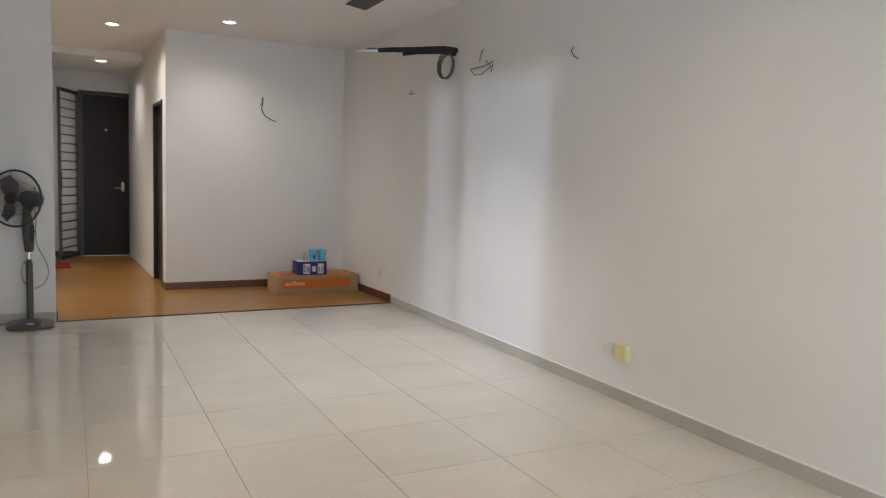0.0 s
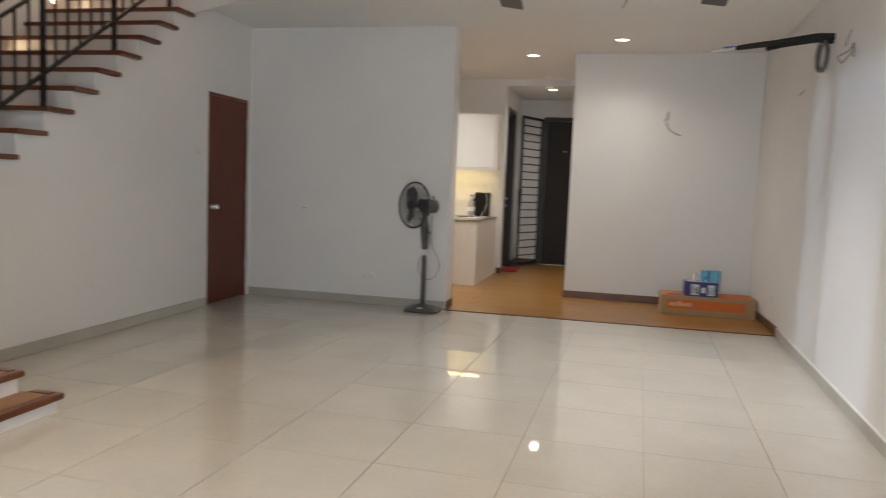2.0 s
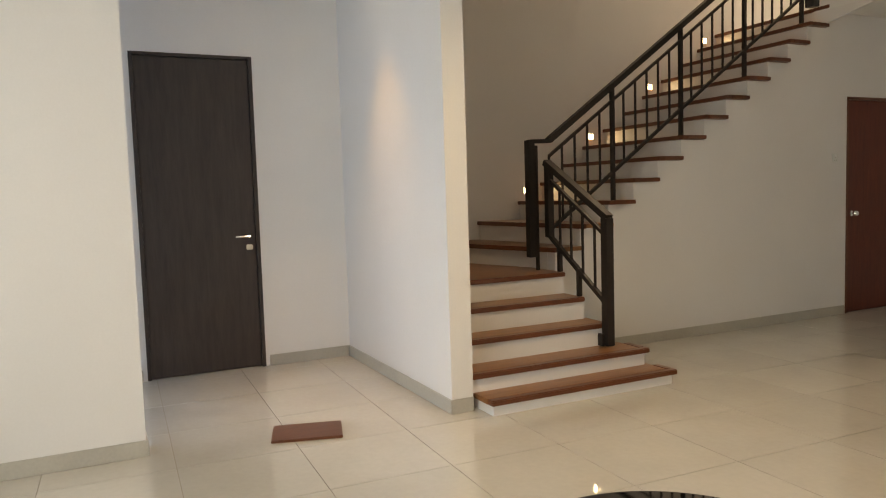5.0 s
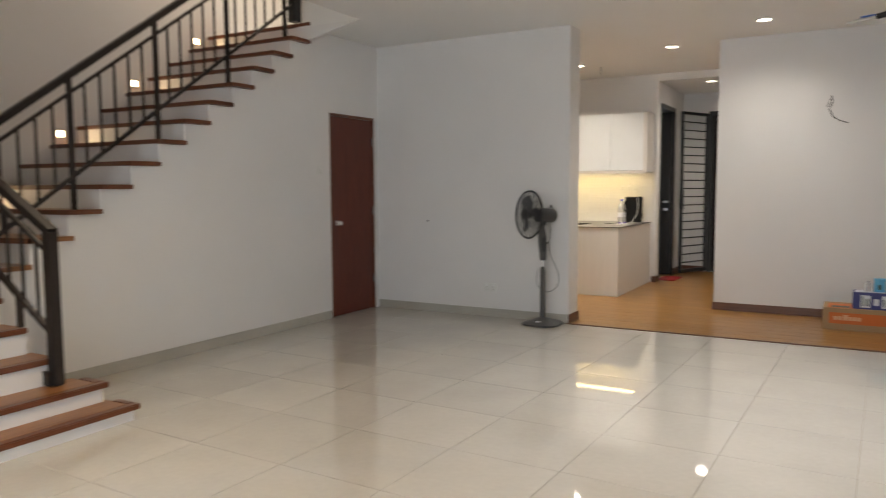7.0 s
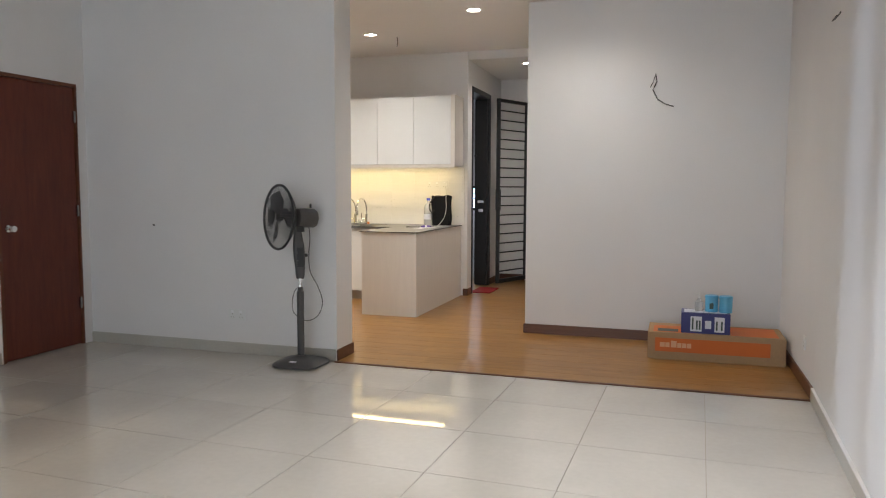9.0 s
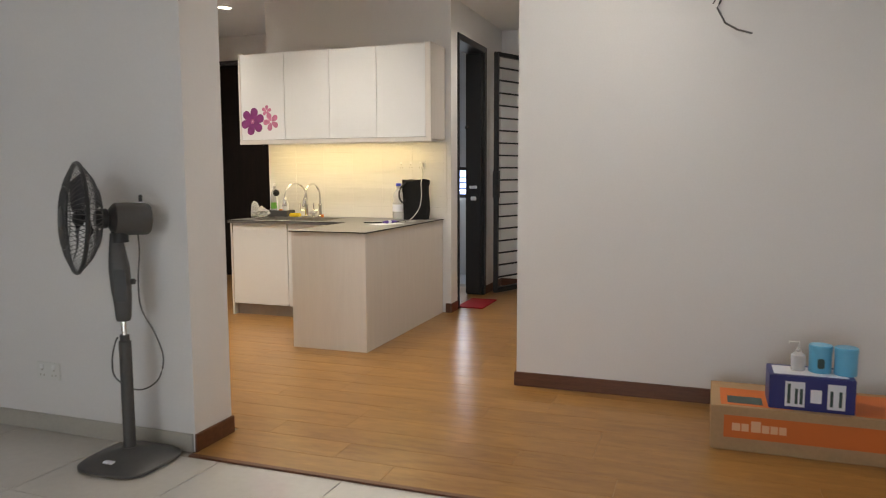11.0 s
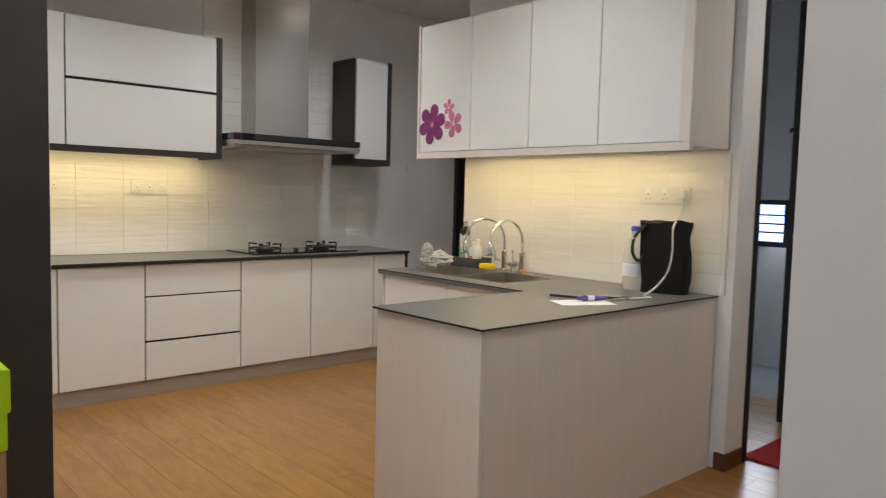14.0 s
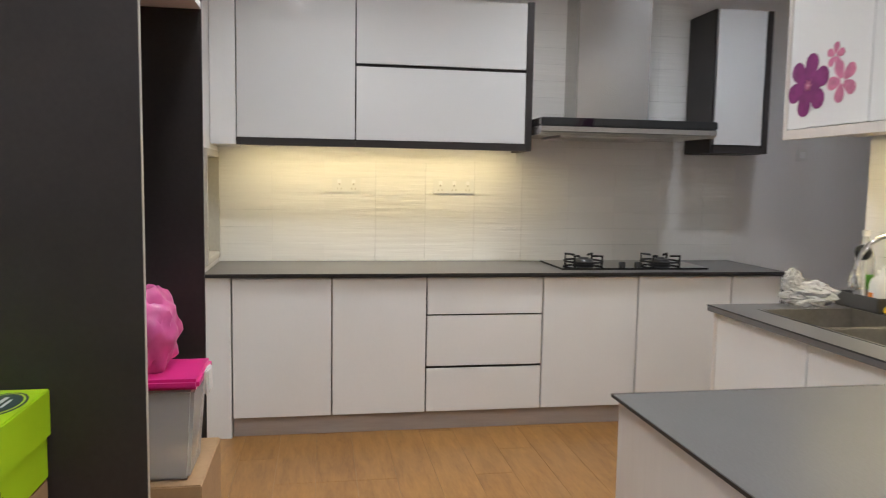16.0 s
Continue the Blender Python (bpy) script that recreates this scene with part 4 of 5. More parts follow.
part("apron", bm_boxes([(XS, YS - 0.003, 0.825, XP0 - 0.0036, YS - 0.0002, 0.8448)]), STONE, w, "grey stone apron")
part("cut_edge", bm_boxes([(sx0 - 0.007, sy0 - 0.007, CT + 0.0002, sx1 + 0.007, sy0 - 0.0002, CT + 0.0016), (sx0 - 0.007, sy1 + 0.0002, CT + 0.0002, sx1 + 0.007, sy1 + 0.007, CT + 0.0016), (sx0 - 0.007, sy0, CT + 0.0002, sx0 - 0.0002, sy1, CT + 0.0016), (sx1 + 0.0002, sy0, CT + 0.0002, sx1 + 0.007, sy1, CT + 0.0016)]), STONE_EDGE, w, "thin black cut edge round the sink")
s = thing("kitchen_sink", (-0.6, 10.93, 0.65), "stainless steel double-bowl sink set into the worktop", "sink")
for a, b in ((sx0, -0.665), (-0.645, sx1)):
    part("bowl", bm_boxes([(a, sy0, 0.66, b, sy1, 0.664), (a, sy0, 0.664, a + 0.004, sy1, CT + 0.002), (b - 0.004, sy0, 0.664, b, sy1, CT + 0.002), (a + 0.004, sy0, 0.664, b - 0.004, sy0 + 0.004, CT + 0.002), (a + 0.004, sy1 - 0.004, 0.664, b - 0.004, sy1, CT + 0.002)]), SINK_STEEL, s, "brushed steel bowl")
    part("drain", bm_lathe([(0.04, 0), (0.038, 0.004), (0.02, 0.002)], 20, ((a + b) / 2, (sy0 + sy1) / 2, 0.664)), CHROME, s, "round drain")
part("rim", bm_boxes([(-0.6645, sy0 + 0.004, CT - 0.015, -0.6455, sy1 - 0.004, CT - 0.002)]), SINK_STEEL, s)

# wall units over the sink
US0, US1, UY = -1.26, 0.604, 10.985
cuts = [-1.24, -0.782, -0.328, 0.126, 0.575]
for a, b in zip(cuts, cuts[1:]):
    u = thing("wall_cabinet", ((a + b) / 2, 11.15, 1.56), "pale wall unit with one plain satin door over the sink", "kitchen cabinet", "wall cabinets over the sink")
    part("body", bm_boxes([(a, UY + 0.022, 1.565, b, S_Y - 0.013, 2.335)]), KICK, u)
    part("door", bm_box(a + 0.002, UY, 1.565, b - 0.002, UY + 0.019, 2.335, 0.002), WHITE_SATIN, u)
u = thing("cabinet_surround", (-0.33, 11.16, 1.52), "pale laminate boards that frame the wall units over the sink", "cabinet panel")
part("bottom_board", bm_boxes([(US0, UY - 0.004, 1.524, US1 + 0.02, UY + 0.03, 1.562), (US0, UY + 0.03, 1.546, US1 + 0.02, S_Y - 0.013, 1.562)], 0.001), LAMINATE, u)
part("side_board", bm_box(0.576, UY - 0.004, 1.5625, US1 + 0.02, S_Y - 0.013, 2.345, 0.001), LAMINATE, u)
part("side_board", bm_box(US0, UY - 0.004, 1.5625, -1.241, S_Y - 0.013, 2.345, 0.001), LAMINATE, u)
s = thing("led_strip", (-0.33, 11.18, 1.52), "thin warm glowing strip under the sink's wall units", "light strip", "light strips under cabinets")
part("profile", bm_boxes([(-1.13, 11.09, 1.540, 0.47, 11.11, 1.5455)]), STRIP_GLOW, s)

# flower decals on the first door
def flower(name, cx, cz, r, petals, mat, turn, parent):
    bm = bmesh.new()
    for k in range(petals):
        a = turn + 2 * math.pi * k / petals
        ring = []
        for j in range(14):
            t = 2 * math.pi * j / 14
            u, v = r * 0.55 + r * 0.45 * math.cos(t), r * 0.30 * math.sin(t) * (1 + 0.35 * math.cos(t))
            ring.append(bm.verts.new((cx + u * math.cos(a) - v * math.sin(a), UY - 0.0012 - 0.0001 * k, cz + u * math.sin(a) + v * math.cos(a))))
        bm.faces.new(ring)
    return part(name, bm, mat, parent)


f = thing("flower_decal", (-1.08, UY, 1.62), "purple and pink flower sticker on the cabinet door", "sticker")
flower("large_flower", -1.12, 1.732, 0.125, 6, PURPLE, 0.3, f)
flower("small_flower", -0.925, 1.725, 0.082, 5, ROSE, 0.7, f)
flower("small_flower", -0.97, 1.825, 0.05, 5, ROSE, 0.2, f)
flower("centre", -1.12, 1.732, 0.025, 6, ROSE, 0.0, f)

# taps
def tap(x, y, reach, turn):
    t = thing("kitchen_tap", (x, y, CT), "chrome swan-neck kitchen tap behind the sink", "tap", "taps at the sink")
    part("base", bm_lathe([(0.026, 0), (0.026, 0.01), (0.017, 0.016), (0.016, 0.10), (0.019, 0.105), (0.019, 0.12), (0.012, 0.125)], 20, (x, y, CT)), CHROME, t, "", True)
    c, q = math.cos(turn), math.sin(turn)
    r = reach / 2
    pts = [(x, y, CT + 0.12), (x, y, CT + 0.18)]
    for k in range(13):
        a = math.pi * k / 12
        pts.append((x + c * (r - r * math.cos(a)), y + q * (r - r * math.cos(a)), CT + 0.18 + r * math.sin(a)))
    part("neck", bm_tube(pts, 0.0095, 10), CHROME, t, "", True)
    ex, ey = x + c * reach, y + q * reach
    part("spray_head", bm_lathe([(0.022, 0), (0.026, 0.02), (0.02, 0.055), (0.012, 0.075)], 16, (ex, ey, CT + 0.11)), CHROME, t, "", True)
    part("lever", bm_tube([(x - 0.02, y - 0.01, CT + 0.06), (x - 0.055, y - 0.02, CT + 0.065), (x - 0.06, y - 0.02, CT + 0.13)], 0.006, 8), CHROME, t, "", True)
    return t


tap(-0.74, 11.265, 0.27, radians(253))
tap(-0.595, 11.265, 0.265, radians(268))
m = thing("tap_mixer", (-0.67, 11.265, CT), "low chrome bridge between the two taps", "tap")
part("bridge", bm_box(-0.705, 11.25, CT + 0.03, -0.63, 11.28, CT + 0.055, 0.006), CHROME, m)
part("foot", bm_lathe([(0.02, 0), (0.018, 0.006), (0.012, 0.03)], 16, (-0.667, 11.265, CT + 0.0005)), CHROME, m, "", True)
o = thing("orange_cap", (-0.55, 11.225, CT), "small orange rubber cap beside the tap", "cap")
part("cap", bm_lathe([(0.013, 0), (0.013, 0.022), (0.009, 0.026)], 14, (-0.55, 11.225, CT + 0.0005)), ORANGE_BAND, o, "", True)

# things round the sink
r = thing("dish_tray", (-1.02, 11.19, CT), "dark metal draining tray with washing things", "tray")
part("tray", bm_boxes([(-1.14, 11.18, CT + 0.001, -0.90, 11.32, CT + 0.006), (-1.14, 11.18, CT + 0.006, -1.134, 11.32, CT + 0.06), (-0.906, 11.18, CT + 0.006, -0.90, 11.32, CT + 0.06), (-1.134, 11.18, CT + 0.006, -0.906, 11.186, CT + 0.06), (-1.134, 11.314, CT + 0.006, -0.906, 11.32, CT + 0.06)], 0.002), GREY_PLASTIC, r)


def bottle(name, x, y, z, r, h, mat, label, band=None, cap=None):
    t = thing(name, (x, y, z), label, "bottle", "bottles")
    part("bottle_body", bm_lathe([(r * 0.9, 0), (r, 0.01), (r, h * 0.62), (r * 0.8, h * 0.74), (r * 0.35, h * 0.84), (r * 0.35, h * 0.93)], 20, (x, y, z)), mat, t, "", True)
    if band:
        part("band_label", bm_lathe([(r + 0.001, h * 0.22), (r + 0.001, h * 0.42)], 20, (x, y, z)), band, t, "coloured label band", True)
    part("cap", bm_lathe([(r * 0.42, h * 0.93), (r * 0.42, h), (r * 0.3, h + 0.004)], 14, (x, y, z)), cap or WHITE_PLASTIC, t, "", True)
    return t


bottle("soap_bottle", -1.09, 11.265, CT + 0.007, 0.036, 0.30, CLEAR, "clear washing-up bottle with a green label in the tray", GREEN)
bottle("soap_bottle", -1.00, 11.25, CT + 0.007, 0.026, 0.15, WHITE_PLASTIC, "small white bottle with an orange label in the tray", ORANGE_BAND)
bottle("soap_bottle", -0.95, 11.235, CT + 0.007, 0.03, 0.17, WHITE_PLASTIC, "small white bottle in the tray")
b = thing("dish_brush", (-1.02, 11.19, CT + 0.007), "black round dish brush standing in the tray", "brush")
part("handle", bm_tube([(-1.02, 11.215, CT + 0.008), (-1.03, 11.21, CT + 0.20)], 0.007), WHITE_PLASTIC, b)
bm = bmesh.new()
bmesh.ops.create_icosphere(bm, subdivisions=3, radius=0.031)
for v in bm.verts:
    v.co *= 1 + 0.14 * noise.noise(v.co * 90)
bm.transform(Matrix.Translation((-1.032, 11.208, CT + 0.225)))
part("bristles", bm, RUBBER, b, "black bristle head")
s = thing("sponge", (-0.80, 11.2, CT), "yellow kitchen sponge on the worktop", "sponge")
part("sponge_block", bm_box(-0.89, 11.19, CT + 0.001, -0.79, 11.255, CT + 0.035, 0.008), YELLOW, s)


def crumpled(name, centre, size, mat, seed, amount, parent, label="", squash=0.0, subdiv=4):
    """A crumpled bag: a ball pushed in and out by folds and flattened where it rests."""
    bm = bmesh.new()
    bmesh.ops.create_icosphere(bm, subdivisions=subdiv, radius=1.0)
    off = Vector((seed * 3.1, seed * 1.7, seed * 5.3))
    for v in bm.verts:
        n = abs(noise.noise(v.co * 1.9 + off)) * 1.3 + 0.5 * abs(noise.noise(v.co * 4.5 + off)) + 0.25 * abs(noise.noise(v.co * 11 + off))
        q = v.co * (1 + amount * (n - 0.5))
        v.co = Vector((q.x * size[0], q.y * size[1], max(q.z, -0.78) * size[2]))
    low = min(v.co.z for v in bm.verts)
    bm.transform(Matrix.Translation((centre[0], centre[1], centre[2] - low)))
    return part(name, bm, mat, parent, label, True)


b = thing("plastic_bag", (-1.05, 10.88, CT), "crumpled clear plastic bag on the worktop", "plastic bag")
crumpled("bag_body", (-1.10, 11.03, CT + 0.001), (0.06, 0.115, 0.055), CRUMPLED, 3, 0.38, b, "", 0, 5)
crumpled("bag_knot", (-1.105, 10.96, CT + 0.055), (0.03, 0.04, 0.055), CRUMPLED, 5, 0.45, b, "", 0, 5)

# black bag, water bottle, telephone and papers
b = thing("black_bag", (0.44, 11.17, CT), "tall black cloth bag standing on the worktop", "bag")
bm = bmesh.new()
grid = []
for j in range(15):
    z = j / 14
    row = []
    for i in range(28):
        a = 2 * math.pi * i / 28
        w, d = 0.108 + 0.008 * z, 0.050 - 0.015 * z
        fold = 1 + 0.16 * noise.noise(Vector((math.cos(a) * 2.2, math.sin(a) * 2.2, z * 2.0)))
        top = 0.345 + 0.03 * noise.noise(Vector((math.cos(a) * 1.3, 4.0, math.sin(a))))
        u = max(-1, min(1, math.cos(a) * 1.25)) * w * fold
        v = max(-1, min(1, math.sin(a) * 1.25)) * d * fold
        row.append(bm.verts.new((0.405 + u * 0.94 - v * 0.34, 11.19 + u * 0.34 + v * 0.94, CT + 0.001 + z * top)))
    grid.append(row)
for r0, r1 in zip(grid, grid[1:]):
    for i in range(28):
        bm.faces.new((r0[i], r0[(i + 1) % 28], r1[(i + 1) % 28], r1[i]))
bm.faces.new(list(reversed(grid[0])))
bm.faces.new(grid[-1])
part("bag_body", bm, material("black_cloth", (0.005, 0.0045, 0.0045), 0.9, grain=0.2, bump=0.4), b, "", True)
part("strap", bm_tube(curve_through([(0.335, 11.12, CT + 0.33), (0.295, 11.09, CT + 0.27), (0.29, 11.08, CT + 0.20), (0.315, 11.09, CT + 0.155), (0.335, 11.11, CT + 0.18)]), 0.008), RUBBER, b, "hanging strap", True)
c = thing("charger_cable", (0.5, 11.0, CT), "pale charging cable from socket to phone", "cable")
part("cable", bm_tube(curve_through([(0.40, 11.325, 1.335), (0.43, 11.29, 1.26), (0.455, 11.21, 1.215), (0.475, 11.13, 1.17), (0.48, 11.125, 1.06), (0.465, 11.115, 0.96), (0.43, 11.08, 0.89), (0.415, 11.02, CT + 0.007), (0.45, 10.95, CT + 0.006), (0.50, 10.93, CT + 0.006), (0.47, 10.85, CT + 0.006), (0.44, 10.76, CT + 0.006), (0.44, 10.70, CT + 0.006)]), 0.0045), PALE_WIRE, c, "", True)
part("plug", bm_box(0.385, 11.31, 1.31, 0.425, 11.3365, 1.35, 0.005), WHITE_PLASTIC, c, "white plug")
bottle("water_bottle", 0.245, 11.17, CT + 0.001, 0.055, 0.315, CLEAR, "large clear water bottle on the worktop", WHITE_CARD, BLUE_CAP)
socket_plate("wall_socket", (0.30, S_Y - 0.0125, 1.328), "-y", 0.285, 0.086, "wide white socket plate on the tiled sink wall", 3)


def flat(name, x, y, w, d, h, turn, mat, label, category, z=CT, bevel=0.002, extra=None):
    t = thing(name, (x, y, z), label, category)
    bm = bm_box(-w / 2, -d / 2, 0.001, w / 2, d / 2, 0.001 + h, bevel)
    bm.transform(pose(x, y, z, 0, 0, turn))
    part(name + "_body", bm, mat, t)
    if extra:
        bm = bm_box(-w / 2 * 0.9, -d / 2 * 0.9, 0.001 + h, w / 2 * 0.9, d / 2 * 0.9, 0.0018 + h)
        bm.transform(pose(x, y, z, 0, 0, turn))
        part(extra[0], bm, extra[1], t)
    return t


flat("paper_sheet", 0.40, 10.56, 0.25, 0.15, 0.0008, 62, PAPER, "white sheet of paper on the worktop", "paper", bevel=0)
flat("phone", 0.235, 10.66, 0.15, 0.072, 0.009, 20, DARK_PLASTIC, "black mobile phone lying on the worktop", "phone", extra=("screen", BLACK_GLASS))
flat("phone", 0.38, 10.80, 0.15, 0.072, 0.009, 30, DARK_PLASTIC, "black mobile phone charging on the worktop", "phone", extra=("screen", BLACK_GLASS))
t = thing("cream_tube", (0.37, 10.56, CT), "violet and white squeeze tube on the paper", "tube")
bm = bm_lathe([(0.008, 0), (0.009, 0.02), (0.012, 0.024), (0.013, 0.07), (0.009, 0.12), (0.003, 0.14)], 16)
bm.transform(pose(0.37, 10.56, CT + 0.0155, 0, 90, 62))
part("tube_body", bm, material("violet_print", (0.11, 0.06, 0.30), 0.35), t, "", True)
bm = bm_lathe([(0.0134, 0.045), (0.0134, 0.075)], 16)
bm.transform(pose(0.37, 10.56, CT + 0.0155, 0, 90, 62))
part("band_label", bm, WHITE_CARD, t, "white band", True)

# black tall unit with an open niche
BX0, BX1, BY0, BY1, BH = -1.272, -0.321, 8.105, 8.655, 2.35
k = thing("tall_niche_unit", (-0.8, 8.4, 0), "black tall unit with an open fridge niche", "tall cabinet")
part("side_board", bm_box(BX1 - 0.018, BY0, 0.001, BX1, BY1 - 0.002, BH, 0.001), BLACK_BOARD, k)
part("edge_band", bm_box(BX1 - 0.0175, BY1 - 0.0018, 0.002, BX1 - 0.001, BY1, BH), SKIRT, k, "pale worn board edge")
part("side_board", bm_box(BX0, BY0, 0.001, BX0 + 0.018, BY1, BH, 0.001), BLACK_BOARD, k)
part("back_board", bm_box(BX0 + 0.0185, BY0, 0.001, BX1 - 0.0185, BY0 + 0.012, BH, 0.001), BLACK_BOARD, k)
part("shelf", bm_box(BX0 + 0.0185, BY0 + 0.0125, 1.93, BX1 - 0.0185, BY1, 1.955, 0.001), WHITE_SATIN, k, "white niche top")
part("door", bm_box(BX0 + 0.0185, BY1 - 0.02, 1.96, BX1 - 0.0185, BY1 - 0.001, BH, 0.002), BLACK_BOARD, k)

# stack beside it: carton, lime box, bottle
c = thing("cardboard_box", (-0.07, 8.28, 0), "brown cardboard box standing on the floor under the lime box", "box", "boxes beside the tall unit")
part("box_body", bm_box(-0.312, 8.125, 0.001, 0.165, 8.425, 0.595, 0.004), CARTON, c)
part("scribble", bm_boxes([(0.1655, 8.20 + 0.022 * i, 0.50 + 0.010 * (i % 3), 0.1661, 8.213 + 0.022 * i, 0.53) for i in range(6)] + [(0.1655, 8.24 + 0.02 * i, 0.45 - 0.008 * (i % 2), 0.1661, 8.252 + 0.02 * i, 0.48) for i in range(5)]), DARK_PRINT, c, "illegible pen marks")
part("tape", bm_boxes([(-0.20, 8.4255, 0.30, -0.14, 8.4262, 0.595)]), PALE_PRINT, c, "brown packing tape")
g = thing("lime_box", (-0.07, 8.28, 0.596), "lime green cardboard box with a lid on a brown box", "box", "boxes beside the tall unit")
part("box_body", bm_box(-0.308, 8.128, 0.5965, 0.172, 8.428, 0.73, 0.003), LIME, g)
part("lid", bm_box(-0.314, 8.122, 0.7, 0.18, 8.435, 0.815, 0.003), LIME, g, "lime lid")
for k, (r, mat) in enumerate(((0.075, DARK_PRINT), (0.068, LIME_PALE), (0.062, DARK_PRINT))):
    bm = bm_lathe([(r, 0), (r, 0.0006)], 28)
    bm.transform(Matrix.Translation((-0.19, 8.37, 0.8153 + 0.0007 * k)) @ Matrix.Diagonal((1.25, 0.72, 1, 1)))
    part("print", bm, mat, g, "dark oval emblem with a pale ring")
part("print_line", bm_boxes([(-0.24, 8.365, 0.8176, -0.14, 8.375, 0.818), (-0.22, 8.383, 0.8176, -0.16, 8.39, 0.818)]), WHITE_CARD, g)
for a, b, c0, e in ((-0.05, 0.0, 0.645, 0.66), (-0.04, 0.01, 0.665, 0.675), (-0.05, -0.03, 0.625, 0.64)):
    part("print_line", bm_boxes([(a, 8.4282, c0, b, 8.4288, e)]), DARK_PRINT, g)
part("print", bm_boxes([(0.03, 8.20, 0.8155, 0.045, 8.40, 0.8162), (0.07, 8.18, 0.8155, 0.085, 8.36, 0.8162), (0.1805, 8.16, 0.735, 0.1812, 8.24, 0.78)] ), DARK_PRINT, g, "dark printed bars")
part("print", bm_boxes([(0.1725, 8.30, 0.63, 0.1732, 8.40, 0.64), (0.1725, 8.30, 0.65, 0.1732, 8.38, 0.656), (0.1725, 8.33, 0.605, 0.1732, 8.36, 0.625)]), LIME_PALE, g, "small pale print")
t = thing("spray_bottle", (0.05, 8.315, 0.816), "white bottle with a yellow dome cap on the lime box", "bottle", "bottles")
part("bottle_body", bm_lathe([(0.038, 0), (0.042, 0.008), (0.042, 0.165), (0.040, 0.175)], 24, (0.05, 8.315, 0.816)), WHITE_PLASTIC, t, "", True)
part("band_label", bm_lathe([(0.0425, 0.12), (0.0425, 0.16)], 24, (0.05, 8.315, 0.816)), BLUE_CAP, t, "blue label band", True)
part("cap", bm_lathe([(0.041, 0.1755), (0.041, 0.205), (0.034, 0.225), (0.018, 0.236)], 24, (0.05, 8.315, 0.816)), YELLOW, t, "yellow dome cap", True)

# things in the niche
c = thing("cardboard_box", (-0.62, 8.55, 0), "small open brown cardboard box on the niche's floor", "box", "boxes in the niche")
part("box_body", bm_box(-1.225, 8.34, 0.001, -0.78, 8.71, 0.36, 0.004), CARTON, c)
part("marks", bm_boxes([(-0.7795, 8.57 + 0.03 * i, 0.19, -0.779, 8.585 + 0.03 * i, 0.28) for i in range(3)]), DARK_PRINT, c, "dark printed marks")
c = thing("storage_tub", (-0.93, 8.545, 0.361), "clear plastic tub with a magenta lid on a box", "storage box")
bm = bm_box(-1.06, 8.40, 0.362, -0.80, 8.69, 0.665, 0.012)
for v in bm.verts:
    s = 0.84 + 0.16 * (v.co.z - 0.362) / 0.33
    v.co.x, v.co.y = -0.93 + (v.co.x + 0.93) * s, 8.545 + (v.co.y - 8.545) * s
part("tub", bm, CLEAR, c, "cloudy clear tub", True)
part("lid", bm_box(-1.075, 8.385, 0.666, -0.785, 8.705, 0.70, 0.01), PINK_LID, c, "magenta lid", True)
part("clip", bm_box(-0.97, 8.706, 0.62, -0.88, 8.72, 0.705, 0.005), WHITE_PLASTIC, c, "white clip")
b = thing("pink_bag", (-0.93, 8.50, 0.701), "full pink plastic bag on the tub's lid", "plastic bag")
crumpled("bag_body", (-0.93, 8.50, 0.701), (0.13, 0.12, 0.155), PINK, 8, 0.22, b, "", 0, 4)
g = thing("yellow_packet", (-0.48, 8.52, 0), "flat yellow and blue packet standing in the niche", "packet")
part("packet", bm_box(-0.50, 8.40, 0.001, -0.44, 8.66, 0.44, 0.006), YELLOW, g)
part("print", bm_boxes([(-0.4395, 8.45, 0.15, -0.439, 8.62, 0.38)]), BLUE_CAP, g, "blue print")

# ---- hall ----
m = thing("door_mat", (0.80, 11.86, 0), "red fabric mat in front of the bathroom", "mat")
part("mat", bm_box(0.64, 11.60, 0.002, 0.90, 12.09, 0.013, 0.004), RED_MAT, m)
b = thing("broom", (0.25, 13.2, 0), "broom leaning in the bathroom", "broom")
part("broom_stick", bm_tube([(0.40, 12.9, -0.015), (0.30, 13.85, 1.1)], 0.012), NOSING, b, "", True)
t = thing("light_switch", (H_X, 12.63, 1.25), "white switch plate on the hallway wall", "switch")
part("plate", bm_box(H_X, 12.60, 1.22, H_X + 0.009, 12.685, 1.305, 0.003), WHITE_PLASTIC, t)
part("rocker", bm_box(H_X + 0.0091, 12.62, 1.24, H_X + 0.013, 12.665, 1.285, 0.001), PAPER, t)
t = thing("light_switch", (-2.0, 12.75, 1.5), "small white switch plate on the kitchen's back wall", "switch")
part("plate", bm_box(K_W, 12.15, 1.5, K_W + 0.01, 12.23, 1.58, 0.003), WHITE_PLASTIC, t)
part("rocker", bm_box(K_W + 0.0101, 12.17, 1.52, K_W + 0.014, 12.21, 1.56, 0.001), PAPER, t)

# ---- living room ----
# downlights; the unseen added lamps get the same fittings
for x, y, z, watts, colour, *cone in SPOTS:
    d = thing("downlight", (x, y, z), "round recessed ceiling downlight, real and added alike, switched on", "downlight", "recessed downlights")
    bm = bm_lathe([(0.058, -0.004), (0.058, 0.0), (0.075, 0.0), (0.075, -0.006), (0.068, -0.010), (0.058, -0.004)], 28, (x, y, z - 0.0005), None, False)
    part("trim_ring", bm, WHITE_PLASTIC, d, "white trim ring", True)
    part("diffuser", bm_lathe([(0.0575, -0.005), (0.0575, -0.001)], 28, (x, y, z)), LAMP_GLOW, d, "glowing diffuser")

